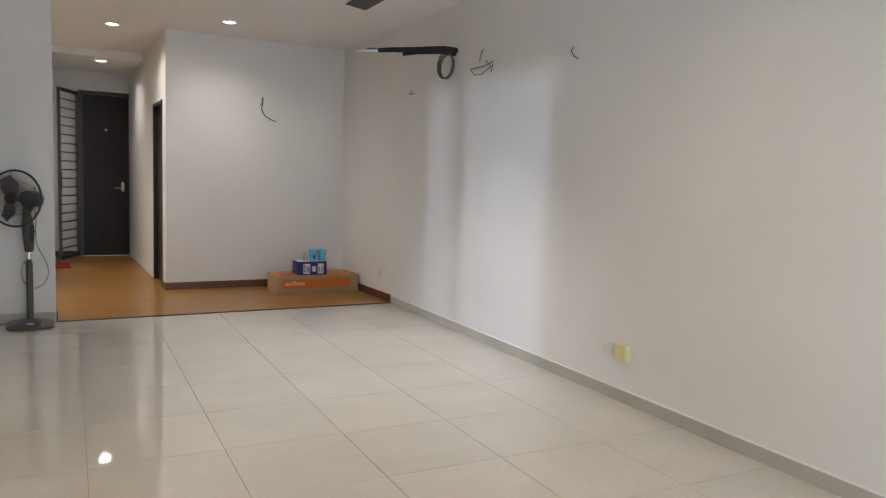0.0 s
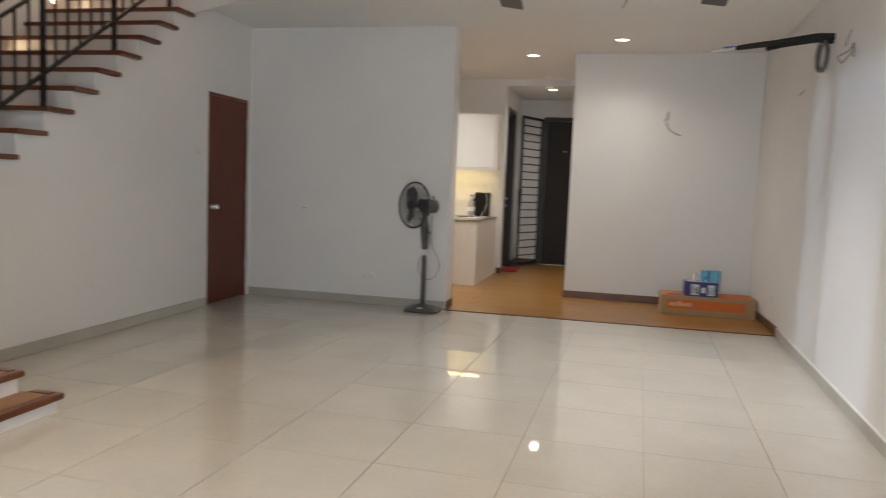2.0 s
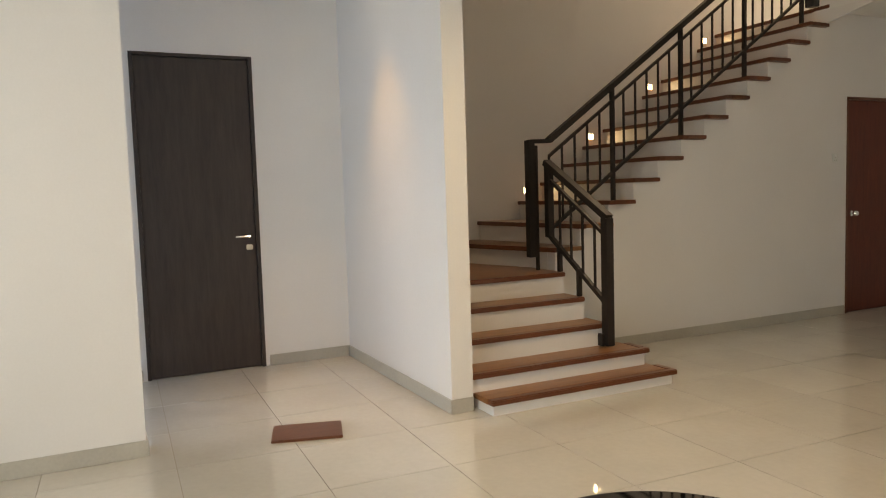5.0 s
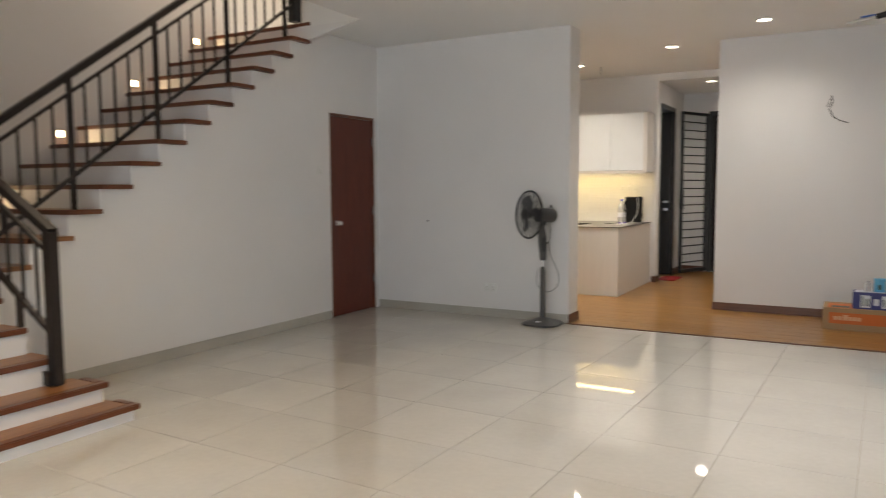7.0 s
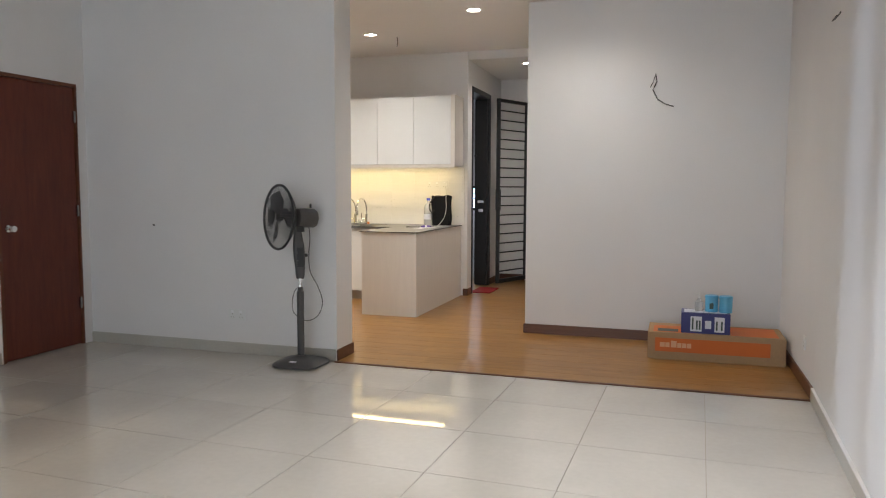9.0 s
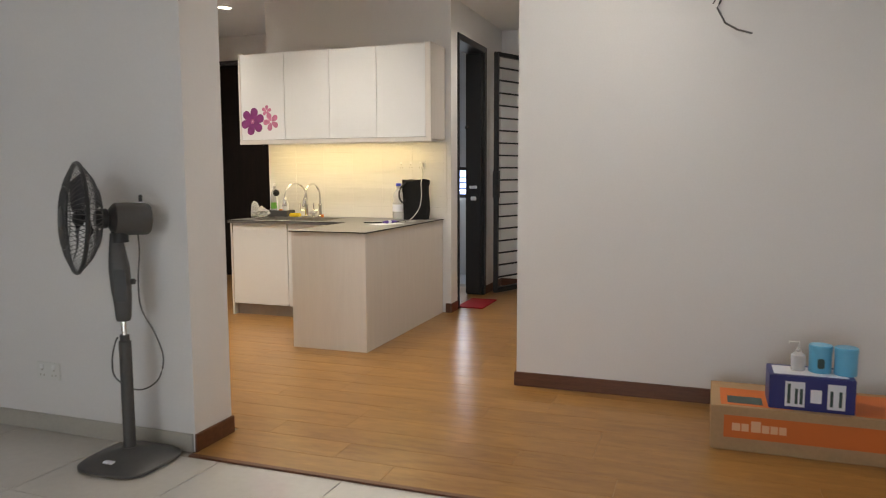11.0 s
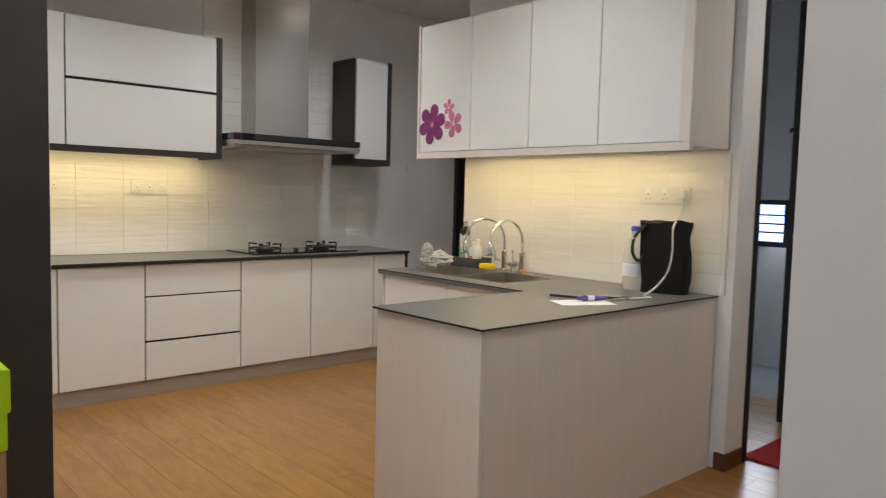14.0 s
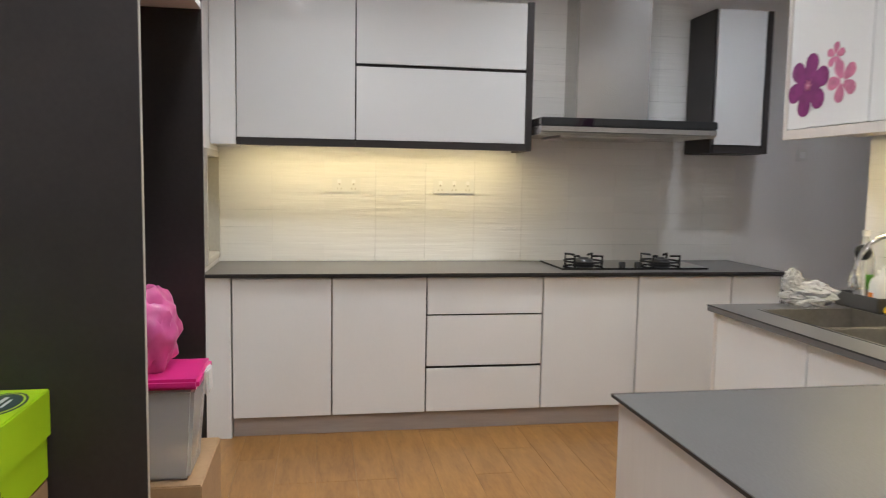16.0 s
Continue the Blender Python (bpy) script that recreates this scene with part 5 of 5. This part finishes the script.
# pedestal fan
FXC, FYC, FZ = 0.465, 7.64, 1.07
f = thing("pedestal_fan", (FXC, FYC, 0), "grey plastic pedestal fan on a square base", "fan")
bm = bmesh.new()
rows = []
for r, z in ((0.165, 0.0), (0.19, 0.006), (0.19, 0.018), (0.17, 0.032), (0.09, 0.055), (0.04, 0.068), (0.035, 0.072)):
    row = []
    for i in range(48):
        a = 2 * math.pi * i / 48
        c, q = math.cos(a), math.sin(a)
        e = (abs(c) ** 4 + abs(q) ** 4) ** -0.25 if r > 0.06 else 1
        row.append(bm.verts.new((FXC + r * e * 0.93 * c, FYC + r * e * 0.93 * q, 0.001 + z)))
    rows.append(row)
for r0, r1 in zip(rows, rows[1:]):
    for i in range(48):
        bm.faces.new((r0[i], r0[(i + 1) % 48], r1[(i + 1) % 48], r1[i]))
bm.faces.new(list(reversed(rows[0])))
bm.faces.new(rows[-1])
base = part("base", bm, GREY_PLASTIC, f, "rounded square base", True)
part("badge", bm_box(FXC - 0.025, FYC - 0.135, 0.0425, FXC + 0.025, FYC - 0.11, 0.05, 0.002), WHITE_CARD, base, "small pale badge")
part("lower_pole", bm_lathe([(0.026, 0), (0.026, 0.47), (0.02, 0.475), (0.02, 0.50)], 20, (FXC, FYC, 0.07)), GREY_PLASTIC, f, "", True)
part("inner_pole", bm_lathe([(0.012, 0), (0.012, 0.08)], 16, (FXC, FYC, 0.565)), CHROME, f, "bright steel inner pole", True)
bm = bmesh.new()
rows = []
for z, wx, wy, lean in ((0.632, 0.026, 0.026, 0.0), (0.645, 0.030, 0.030, 0.0), (0.70, 0.034, 0.034, 0.0), (0.78, 0.040, 0.038, -0.004), (0.86, 0.041, 0.037, -0.008), (0.92, 0.034, 0.032, -0.012), (0.97, 0.027, 0.027, -0.014), (1.01, 0.026, 0.026, -0.012)):
    row = []
    for i in range(24):
        a = 2 * math.pi * i / 24
        c, q = math.cos(a), math.sin(a)
        e = (abs(c) ** 3.5 + abs(q) ** 3.5) ** (-1 / 3.5)
        row.append(bm.verts.new((e * wx * c + lean, e * wy * q, z)))
    rows.append(row)
for r0, r1 in zip(rows, rows[1:]):
    for i in range(24):
        bm.faces.new((r0[i], r0[(i + 1) % 24], r1[(i + 1) % 24], r1[i]))
bm.faces.new(list(reversed(rows[0])))
bm.faces.new(rows[-1])
bm.transform(pose(FXC, FYC, 0, 0, 0, 33))
box = part("control_box", bm, GREY_PLASTIC, f, "curved tapering control housing", True)
bm = bm_box(-0.024, -0.043, 0.72, 0.024, -0.036, 0.86, 0.003)
bm.transform(pose(FXC, FYC, 0, 0, 0, 33))
part("control_panel", bm, DARK_PLASTIC, box, "dark switch panel")
part("knob", bm_lathe([(0.013, 0), (0.012, 0.014)], 16), GREY_PLASTIC, f, "", True).data.transform(pose(FXC + 0.033, FYC + 0.02, 0.80, 0, 90, 10))
# head, built along its own axis z and turned to face into the room
HEAD = Matrix.Translation((FXC, FYC, FZ)) @ Vector((-0.55, -0.835, 0.05)).to_track_quat("Z", "Y").to_matrix().to_4x4()


def head_part(name, bm, mat, parent, label="", smooth=True):
    bm.transform(HEAD)
    return part(name, bm, mat, parent, label, smooth)


head_part("motor", bm_lathe([(0.045, -0.125), (0.062, -0.122), (0.068, -0.112), (0.070, -0.03), (0.066, 0.02), (0.05, 0.035), (0.022, 0.05)], 28), GREY_PLASTIC, f, "round motor housing")
head_part("shaft_collar", bm_lathe([(0.03, 0.04), (0.042, 0.05), (0.042, 0.075), (0.03, 0.095)], 20), DARK_PLASTIC, f, "dark shaft collar")
part("neck", bm_tube([(FXC, FYC, 0.97), (FXC, FYC, 1.03)], 0.035, 14), DARK_PLASTIC, f, "", True)
part("swing_knob", bm_lathe([(0.008, 0), (0.008, 0.025), (0.005, 0.03)], 12, (FXC + 0.05, FYC + 0.075, FZ + 0.07)), DARK_PLASTIC, f, "", True)
R, GZ = 0.225, 0.17


def guard(zc, depth, wires, name, label):
    bm = bmesh.new()
    for k in range(wires):
        a = 2 * math.pi * k / wires
        pts = []
        for r in (0.05, 0.11, 0.17, 0.205, R):
            s = r / R
            pts.append((r * math.cos(a + 0.12 * (1 - s)), r * math.sin(a + 0.12 * (1 - s)), zc + depth * (1 - s ** 3)))
        bm_tube(pts, 0.0016, 4, False, bm)
    for r in (0.13,):
        bm_tube([(r * math.cos(2 * math.pi * k / 40), r * math.sin(2 * math.pi * k / 40), zc + depth * (1 - (r / R) ** 3)) for k in range(40)], 0.002, 5, True, bm)
    return head_part(name, bm, GREY_PLASTIC, f, label)


tagged(guard(GZ, 0.05, 60, "front_guard", "fine wire guard"), kind="stuff")
tagged(guard(GZ - 0.01, -0.085, 60, "rear_guard", "fine wire guard"), kind="stuff")
head_part("guard_rim", bm_tube([(R * math.cos(2 * math.pi * k / 48), R * math.sin(2 * math.pi * k / 48), GZ - 0.005) for k in range(48)], 0.009, 8, True), DARK_PLASTIC, f, "dark guard rim")
head_part("guard_badge", bm_lathe([(0.052, 0), (0.048, 0.008), (0.01, 0.012)], 24, (0, 0, GZ + 0.045)), DARK_PLASTIC, f, "round centre cap")
SMOKY = material("smoky_blade", (0.16, 0.16, 0.17), 0.25, glass=0.35)
for k in range(3):
    bm = bmesh.new()
    a0 = 2 * math.pi * k / 3
    grid = []
    for i in range(7):
        r = 0.03 + 0.165 * i / 6
        wdt = 0.35 + 0.55 * math.sin(math.pi * min(i / 6 + 0.15, 1.0))
        grid.append([bm.verts.new((r * math.cos(a0 + wdt * (j / 5 - 0.5) * 1.5), r * math.sin(a0 + wdt * (j / 5 - 0.5) * 1.5), GZ - 0.02 + 0.035 * (j / 5 - 0.5))) for j in range(6)])
    for g0, g1 in zip(grid, grid[1:]):
        for j in range(5):
            bm.faces.new((g0[j], g0[j + 1], g1[j + 1], g1[j]))
    bmesh.ops.solidify(bm, geom=bm.faces[:], thickness=0.003)
    head_part("blade", bm, SMOKY, f, "smoky grey blade")
head_part("hub", bm_lathe([(0.03, 0), (0.03, 0.03), (0.012, 0.04)], 20, (0, 0, GZ - 0.03)), DARK_PLASTIC, f)
c = thing("fan_cable", (FXC + 0.05, FYC, 0.3), "thin grey cable looped round the fan's pole", "cable")
part("cable", bm_tube(curve_through([(FXC + 0.04, FYC + 0.06, 1.03), (FXC + 0.055, FYC + 0.05, 0.92), (FXC + 0.05, FYC + 0.04, 0.80), (FXC + 0.06, FYC + 0.04, 0.68), (FXC + 0.11, FYC + 0.06, 0.57), (FXC + 0.14, FYC + 0.07, 0.46), (FXC + 0.11, FYC + 0.06, 0.36), (FXC + 0.03, FYC + 0.03, 0.32), (FXC - 0.04, FYC - 0.02, 0.38), (FXC - 0.055, FYC - 0.02, 0.46), (FXC - 0.045, FYC - 0.01, 0.53), (FXC - 0.02, FYC - 0.02, 0.56)]), 0.0035, 6), WIRE, c, "", True)

# cartons by the partition
c = thing("long_carton", (3.34, 8.86, 0), "long brown cardboard carton with orange printed sides", "box", "boxes by the partition")
part("carton_body", bm_box(2.86, 8.652, 0.001, 3.825, 9.07, 0.205, 0.003), CARTON, c)
part("print", bm_boxes([(2.915, 8.6508, 0.062, 3.72, 8.6518, 0.165)]), ORANGE, c, "orange printed band")
part("print", bm_boxes([(2.90, 8.68, 0.2052, 3.20, 8.95, 0.206)]), ORANGE, c, "orange printed patch")
part("print", bm_boxes([(3.45, 8.68, 0.2052, 3.78, 9.02, 0.206)]), ORANGE, c, "orange printed patch")
part("picture", bm_boxes([(2.93, 8.71, 0.2062, 3.08, 8.82, 0.2068)]), DARK_PRINT, c, "dark printed picture")
for a, b, h in ((2.95, 2.985, 0.035), (2.99, 3.02, 0.035), (3.03, 3.07, 0.05), (3.075, 3.105, 0.035), (3.11, 3.14, 0.035), (3.145, 3.175, 0.035)):
    part("print_line", bm_boxes([(a, 8.6496, 0.096, b, 8.6507, 0.096 + h)]), PALE_PRINT, c)
b = thing("navy_carton", (3.27, 8.78, 0.206), "small navy blue printed carton on the long carton", "box", "boxes by the partition")
part("carton_body", bm_box(3.10, 8.685, 0.2062, 3.445, 8.89, 0.36, 0.003), BLUE_CARD, b)
for a, c0, z0, z1 in ((3.165, 3.245, 0.222, 0.335), (3.335, 3.405, 0.222, 0.335), (3.268, 3.312, 0.245, 0.305)):
    part("print", bm_boxes([(a, 8.6838, z0, c0, 8.6848, z1)]), WHITE_CARD, b, "white printed picture")
for a in (3.175, 3.205, 3.225, 3.345, 3.38):
    part("print_line", bm_boxes([(a, 8.6828, 0.235, a + 0.012, 8.6837, 0.325 - 0.02 * (a > 3.2))]), DARK_PRINT, b)
part("top_print", bm_boxes([(3.12, 8.71, 0.3602, 3.42, 8.86, 0.3608)]), WHITE_CARD, b, "white printed top")
for n, (x, y) in enumerate(((3.315, 8.80), (3.415, 8.78))):
    t = thing("storage_tin", (x, y, 0.361), "round sky-blue storage tin on the navy carton", "tin", "blue tins")
    part("tin_body", bm_lathe([(0.046, 0), (0.047, 0.003), (0.047, 0.095), (0.046, 0.098)], 32, (x, y, 0.3615)), SKY_BLUE, t, "", True)
    part("lid", bm_lathe([(0.049, 0.0985), (0.049, 0.12), (0.045, 0.124)], 32, (x, y, 0.3615)), SKY_BLUE, t, "sky-blue lid", True)
    if n == 0:
        part("window_patch", bm_box(x - 0.016, y - 0.0485, 0.385, x + 0.012, y - 0.044, 0.43, 0.004), DARK_PRINT, t, "dark oval window")
t = thing("soap_dispenser", (3.22, 8.80, 0.361), "clear glass soap dispenser with a pump on the carton", "dispenser")
part("bottle_body", bm_lathe([(0.028, 0), (0.03, 0.005), (0.03, 0.07), (0.012, 0.085), (0.012, 0.095)], 24, (3.225, 8.80, 0.3615)), CLEAR, t, "", True)
part("pump", bm_tube([(3.225, 8.80, 0.457), (3.225, 8.80, 0.49), (3.185, 8.795, 0.488)], 0.006), WHITE_PLASTIC, t, "white pump", True)

# socket, yellow plate on the long wall
socket_plate("wall_socket", (x_east(4.175), 4.175, 0.312), "-x", 0.15, 0.086, "white double socket low on the long wall")
t = thing("network_socket", (x_east(4.03), 4.03, 0.26), "yellowed plastic plug box beside the socket", "socket")
part("plug_box", bm_box(x_east(4.03) - 0.045, 3.985, 0.26, x_east(4.03) + 0.004, 4.08, 0.365, 0.005), YELLOWED, t)
socket_plate("wall_socket", (X_R, 8.14, 0.29), "-x", 0.086, 0.086, "small white socket above the brown skirting", 1)
socket_plate("wall_socket", (-0.19, 7.83, 0.303), "-y", 0.15, 0.086, "white double socket low behind the fan")
socket_plate("light_switch", (X_L, 6.80, 1.52), "+x", 0.086, 0.086, "white switch plate beside the store door", 1)
n = thing("wall_plug", (-0.95, 7.83, 1.0), "small dark screw hole plug in the wall", "wall plug")
part("plug", bm_lathe([(0.009, 0), (0.008, 0.006)], 12), WIRE, n).data.transform(pose(-0.942, 7.83, 0.985, 90))

# pipes and wires left from an air conditioner
p = thing("aircon_pipes", (X_R, 6.55, 2.47), "black foam-wrapped air conditioning pipe stub from the wall", "pipe")
part("foam_sleeve", bm_tube([(X_R + 0.01, 6.43, 2.475), (3.70, 6.49, 2.49), (3.45, 6.64, 2.475), (3.25, 6.70, 2.46), (3.17, 6.73, 2.452)], [0.027, 0.026, 0.024, 0.021, 0.018], 12), RUBBER, p, "", True)
part("foam_sleeve", bm_tube([(X_R + 0.01, 6.46, 2.44), (3.70, 6.50, 2.462), (3.5, 6.62, 2.452), (3.38, 6.66, 2.43)], 0.014, 10), RUBBER, p, "", True)
part("pipe_end", bm_tube([(3.18, 6.725, 2.452), (3.06, 6.755, 2.44), (2.99, 6.77, 2.431)], [0.012, 0.011, 0.006], 10), COPPER, p, "bare metal pipe ends", True)
part("pipe_end", bm_tube([(3.16, 6.735, 2.46), (3.08, 6.76, 2.457)], 0.012, 10), material("blue_tape", (0.06, 0.16, 0.5), 0.5), p, "blue taped end", True)
w = thing("wire_coil", (X_R - 0.03, 6.62, 2.36), "coil of black wire hanging from the pipe", "wire")
bm = bmesh.new()
for k in range(3):
    bm_tube([(x_east(6.55) - 0.04 - 0.012 * k, 6.55 + (0.125 + 0.006 * k) * math.cos(2 * math.pi * j / 30), 2.35 + 0.006 * k + (0.105 + 0.006 * k) * math.sin(2 * math.pi * j / 30)) for j in range(30)], 0.007, 6, True, bm)
part("coil", bm, WIRE, w, "", True)


def loose_wire(points, label="short loose grey wire sticking out of the wall", r=0.004):
    w = thing("loose_wire", points[0], label, "wire", "loose wires")
    fine = []
    for k in range(len(points) - 1):
        a, b = Vector(points[k]), Vector(points[k + 1])
        fine += [a.lerp(b, s / 3) for s in range(3)]
    part("strand", bm_tube(fine + [Vector(points[-1])], r, 6), WIRE, w, "", True)


def on_wall(points):
    return [(x_east(y) - d, y, z) for d, y, z in points]


loose_wire(on_wall([(0, 5.92, 2.33), (0.02, 5.80, 2.26), (0.05, 5.90, 2.21), (0.03, 6.05, 2.22), (0.05, 6.09, 2.27), (0.02, 5.90, 2.28), (0.03, 5.75, 2.30), (0.02, 5.79, 2.22)]))
loose_wire(on_wall([(0, 5.97, 2.43), (0.02, 5.98, 2.37), (0.03, 5.97, 2.32)]))
loose_wire(on_wall([(0, 7.40, 2.23), (0.03, 7.40, 2.19), (0.05, 7.33, 2.17), (0.04, 7.25, 2.18)]))
loose_wire(on_wall([(0, 4.72, 2.26), (0.05, 4.68, 2.23), (0.08, 4.61, 2.18), (0.06, 4.58, 2.16)]))
loose_wire([(0.17, 10.35, CEIL), (0.175, 10.35, CEIL - 0.05), (0.168, 10.35, CEIL - 0.10)], "short loose grey wire hanging from the ceiling")
c = thing("blank_cover", (3.50, 6.54, CEIL), "round white blank cover plate on the ceiling", "cover plate")
part("disc", bm_lathe([(0.055, -0.009), (0.07, -0.006), (0.072, -0.0005)], 28, (3.50, 6.54, CEIL)), WHITE_PLASTIC, c, "", True)
loose_wire([(2.86, P_Y, 2.17), (2.83, P_Y - 0.03, 2.10), (2.87, P_Y - 0.04, 2.02), (2.93, P_Y - 0.05, 1.98), (3.00, P_Y - 0.06, 1.955)], r=0.005)
loose_wire([(2.86, P_Y, 2.17), (2.85, P_Y - 0.02, 2.23), (2.83, P_Y - 0.03, 2.16), (2.81, P_Y - 0.04, 2.12)], r=0.004)
loose_wire([(2.30, 6.80, CEIL), (2.31, 6.80, CEIL - 0.04), (2.28, 6.80, CEIL - 0.09)], "short loose grey wire hanging from the ceiling")

# ceiling fans; one blade of each points down the room
def ceiling_fan(hx, hy, turn):
    z = 2.79
    f = thing("ceiling_fan", (hx, hy, z), "black ceiling fan at rest with three straight blades", "ceiling fan", "ceiling fans")
    part("rod", bm_lathe([(0.055, 0.0), (0.05, -0.04), (0.02, -0.045)], 20, (hx, hy, CEIL - 0.0005)), BLACK, f, "", True)
    part("motor", bm_lathe([(0.05, 0), (0.09, -0.01), (0.095, -0.05), (0.06, -0.07)], 28, (hx, hy, CEIL - 0.045)), BLACK, f, "", True)
    for k in range(3):
        bm = bm_box(0.09, -0.095, -0.004, 0.72, 0.095, 0.004, 0.002)
        bm.transform(Matrix.Translation((hx, hy, z + 0.02)) @ pose(0, 0, 0, 8, 0, turn + 120 * k))
        part("blade", bm, BLACK, f)


ceiling_fan(1.42, 6.09, 94)
ceiling_fan(2.96, 6.09, 88)

# round table with keys
t = thing("round_table", (1.905, 1.50, 0), "round black glass coffee table with a frosted centre", "table")
TX, TY, TZ = 1.905, 1.50, 0.45
bm = bm_lathe([(0.240, -0.012), (0.415, -0.012), (0.420, -0.008), (0.420, -0.003), (0.417, 0.0), (0.240, 0.0)], 96, (TX, TY, TZ))
part("tabletop", bm, BLACK_GLASS, t, "glossy black glass rim", True)
part("centre_glass", bm_lathe([(0.239, -0.008), (0.239, 0.0035), (0.234, 0.006)], 96, (TX, TY, TZ)), FROST, t, "frosted pale green glass disc", True)
part("stem", bm_lathe([(0.05, 0.03), (0.045, 0.06), (0.04, 0.40), (0.09, 0.437)], 28, (TX, TY, 0)), CHROME, t, "", True)
part("foot", bm_lathe([(0.24, 0.0), (0.24, 0.012), (0.06, 0.03)], 48, (TX, TY, 0.0005)), BLACK, t, "", True)
k = thing("key_bunch", (1.835, 1.755, TZ), "bunch of metal keys lying on the glass table", "keys")
kx, ky, kz = 1.835, 1.755, TZ + 0.003
part("key_ring", bm_tube([(kx + 0.017 * math.cos(2 * math.pi * i / 20), ky + 0.017 * math.sin(2 * math.pi * i / 20), kz + 0.016 + 0.012 * math.sin(2 * math.pi * i / 20)) for i in range(20)], 0.0015, 6, True), CHROME, k, "", True)
for i, a in enumerate((-150, -120, -95, -60, 170, -10)):
    bm = bm_box(0.015, -0.011, 0.0, 0.037, 0.011, 0.003, 0.003)
    bm_box(0.036, -0.004, 0.0, 0.068, 0.004, 0.0025, 0.0008, bm)
    bm.transform(pose(kx, ky, kz + 0.003 * i, 3 * (i % 3), -4 * (i % 2), a))
    part("key", bm, CHROME if i % 2 else STEEL, k)

# small brown board on the foyer floor
b = thing("floor_board", (-0.80, 1.36, 0), "flat reddish-brown wooden board lying on the tiles", "board")
bm = bm_box(-0.135, -0.19, 0.001, 0.135, 0.19, 0.016, 0.003)
bm.transform(pose(-0.80, 1.362, 0, 0, 0, -16))
part("board", bm, NOSING, b)

# ---- floor and wall pieces ----


def shared(name, bm, mat):
    me = bpy.data.meshes.new(name)
    bm.to_mesh(me)
    bm.free()
    me.materials.append(mat)
    return me


def lay(name, cache, key, build, mat, parent, place):
    if key not in cache:
        cache[key] = shared(name, build(), mat)
    ob = new(name, cache[key])
    ob.location = place
    ob.parent = parent
    return ob


# polished tiles, 0.602 m with 2.5 mm joints, laid along the long wall
PX, cache = 0.602, {}
GRID = pose(1.921, 4.19, 0, 0, 0, -1.85)
for i in range(-8, 3):
    for j in range(-10, 7):
        wide = PX * 1.3 if i == 2 else PX
        q = GRID @ Vector((i * PX + wide / 2, (j + 0.5) * PX, 0))
        if q.x < (-2.9 if q.y < 2.3 else -1.9) or q.y < -1.8 or q.y > 8.1:
            continue
        w, d = round(wide - 0.003, 4), PX - 0.003
        limit = 7.768 if q.x > 0.5 else 7.822
        place = pose(q.x, q.y, 0, 0, 0, -1.85)
        if q.y + 0.33 < limit:
            lay("tile", cache, (w, d), lambda: bm_box(-w / 2, -d / 2, -0.006, w / 2, d / 2, 0, 0.0008), TILE, tile_floor, (0, 0, 0)).matrix_world = place
        elif q.y - 0.29 < limit:
            bm = bm_box(-w / 2, -d / 2, -0.006, w / 2, d / 2, 0, 0.0008)
            bm.transform(place)
            bmesh.ops.bisect_plane(bm, geom=bm.verts[:] + bm.edges[:] + bm.faces[:], plane_co=(0, limit, 0), plane_no=(0, 1, 0), clear_outer=True)
            part("tile", bm, TILE, tile_floor)

# planks of 0.18 m that run across the kitchen, ends staggered
random.seed(4)
cache, y = {}, 7.80
while y < 13.05:
    y1 = min(y + 0.18, 13.05)
    x = (0.66 if y < 8.08 else K_W) - random.choice((0.0, 0.3, 0.6, 0.9))
    lo = 0.66 if y < 8.08 else (K_W if y < 12.7 else H_X)
    while x < X_R:
        a, b = max(x, lo), min(x + 1.22, X_R)
        x += 1.22
        if y > P_Y + 0.1:
            b = min(b, P_X + 0.05)
        if b - a < 0.05:
            continue
        w, d = round(b - a - 0.001, 3), round(y1 - y - 0.001, 3)
        lay("plank", cache, (w, d), lambda: bm_box(-w / 2, -d / 2, -0.005, w / 2, d / 2, 0, 0.0006), PLANK, wood_floor, ((a + b) / 2, (y + y1) / 2, 0.001))
    y = y1

# wavy white wall tiles, 0.30 by 0.075 m
bed = structure("splashback_hob", bm_boxes([(K_W, 8.50, CT, K_W + 0.004, 11.72, 1.52), (K_W, 10.262, 1.52, K_W + 0.004, 11.36, CEIL)]), SPLASH, "white grout bed behind the hob wall tiles")
cache, z = {}, CT + 0.001
r = 0
while z < CEIL - 0.02:
    z1 = min(z + 0.10, CEIL - 0.001)
    lo, hi = (8.502, 11.718) if z1 < 1.535 else (10.264, 11.358)
    y = lo
    while y < hi - 0.01:
        y1 = min(y + 0.30, hi)
        w, h = round(y1 - y - 0.0008, 4), round(z1 - z - 0.0008, 4)
        lay("wall_tile", cache, (w, h), lambda: bm_box(0, -w / 2, -h / 2, 0.008, w / 2, h / 2, 0.0005), SPLASH, bed, (K_W + 0.004, (y + y1) / 2, (z + z1) / 2))
        y = y1
    z = z1
    r += 1
bed = structure("splashback_sink", bm_boxes([(-1.19, S_Y - 0.004, CT, 0.64, S_Y, 1.53)]), SPLASH_B, "white grout bed behind the sink wall tiles")
cache, z = {}, CT + 0.001
while z < 1.52:
    z1 = min(z + 0.10, 1.53)
    x = -1.188
    while x < 0.63:
        x1 = min(x + 0.30, 0.638)
        w, h = round(x1 - x - 0.0008, 4), round(z1 - z - 0.0008, 4)
        lay("wall_tile", cache, (w, h), lambda: bm_box(-w / 2, -0.008, -h / 2, w / 2, 0, h / 2, 0.0005), SPLASH_B, bed, ((x + x1) / 2, S_Y - 0.004, (z + z1) / 2))
        x = x1
    z = z1
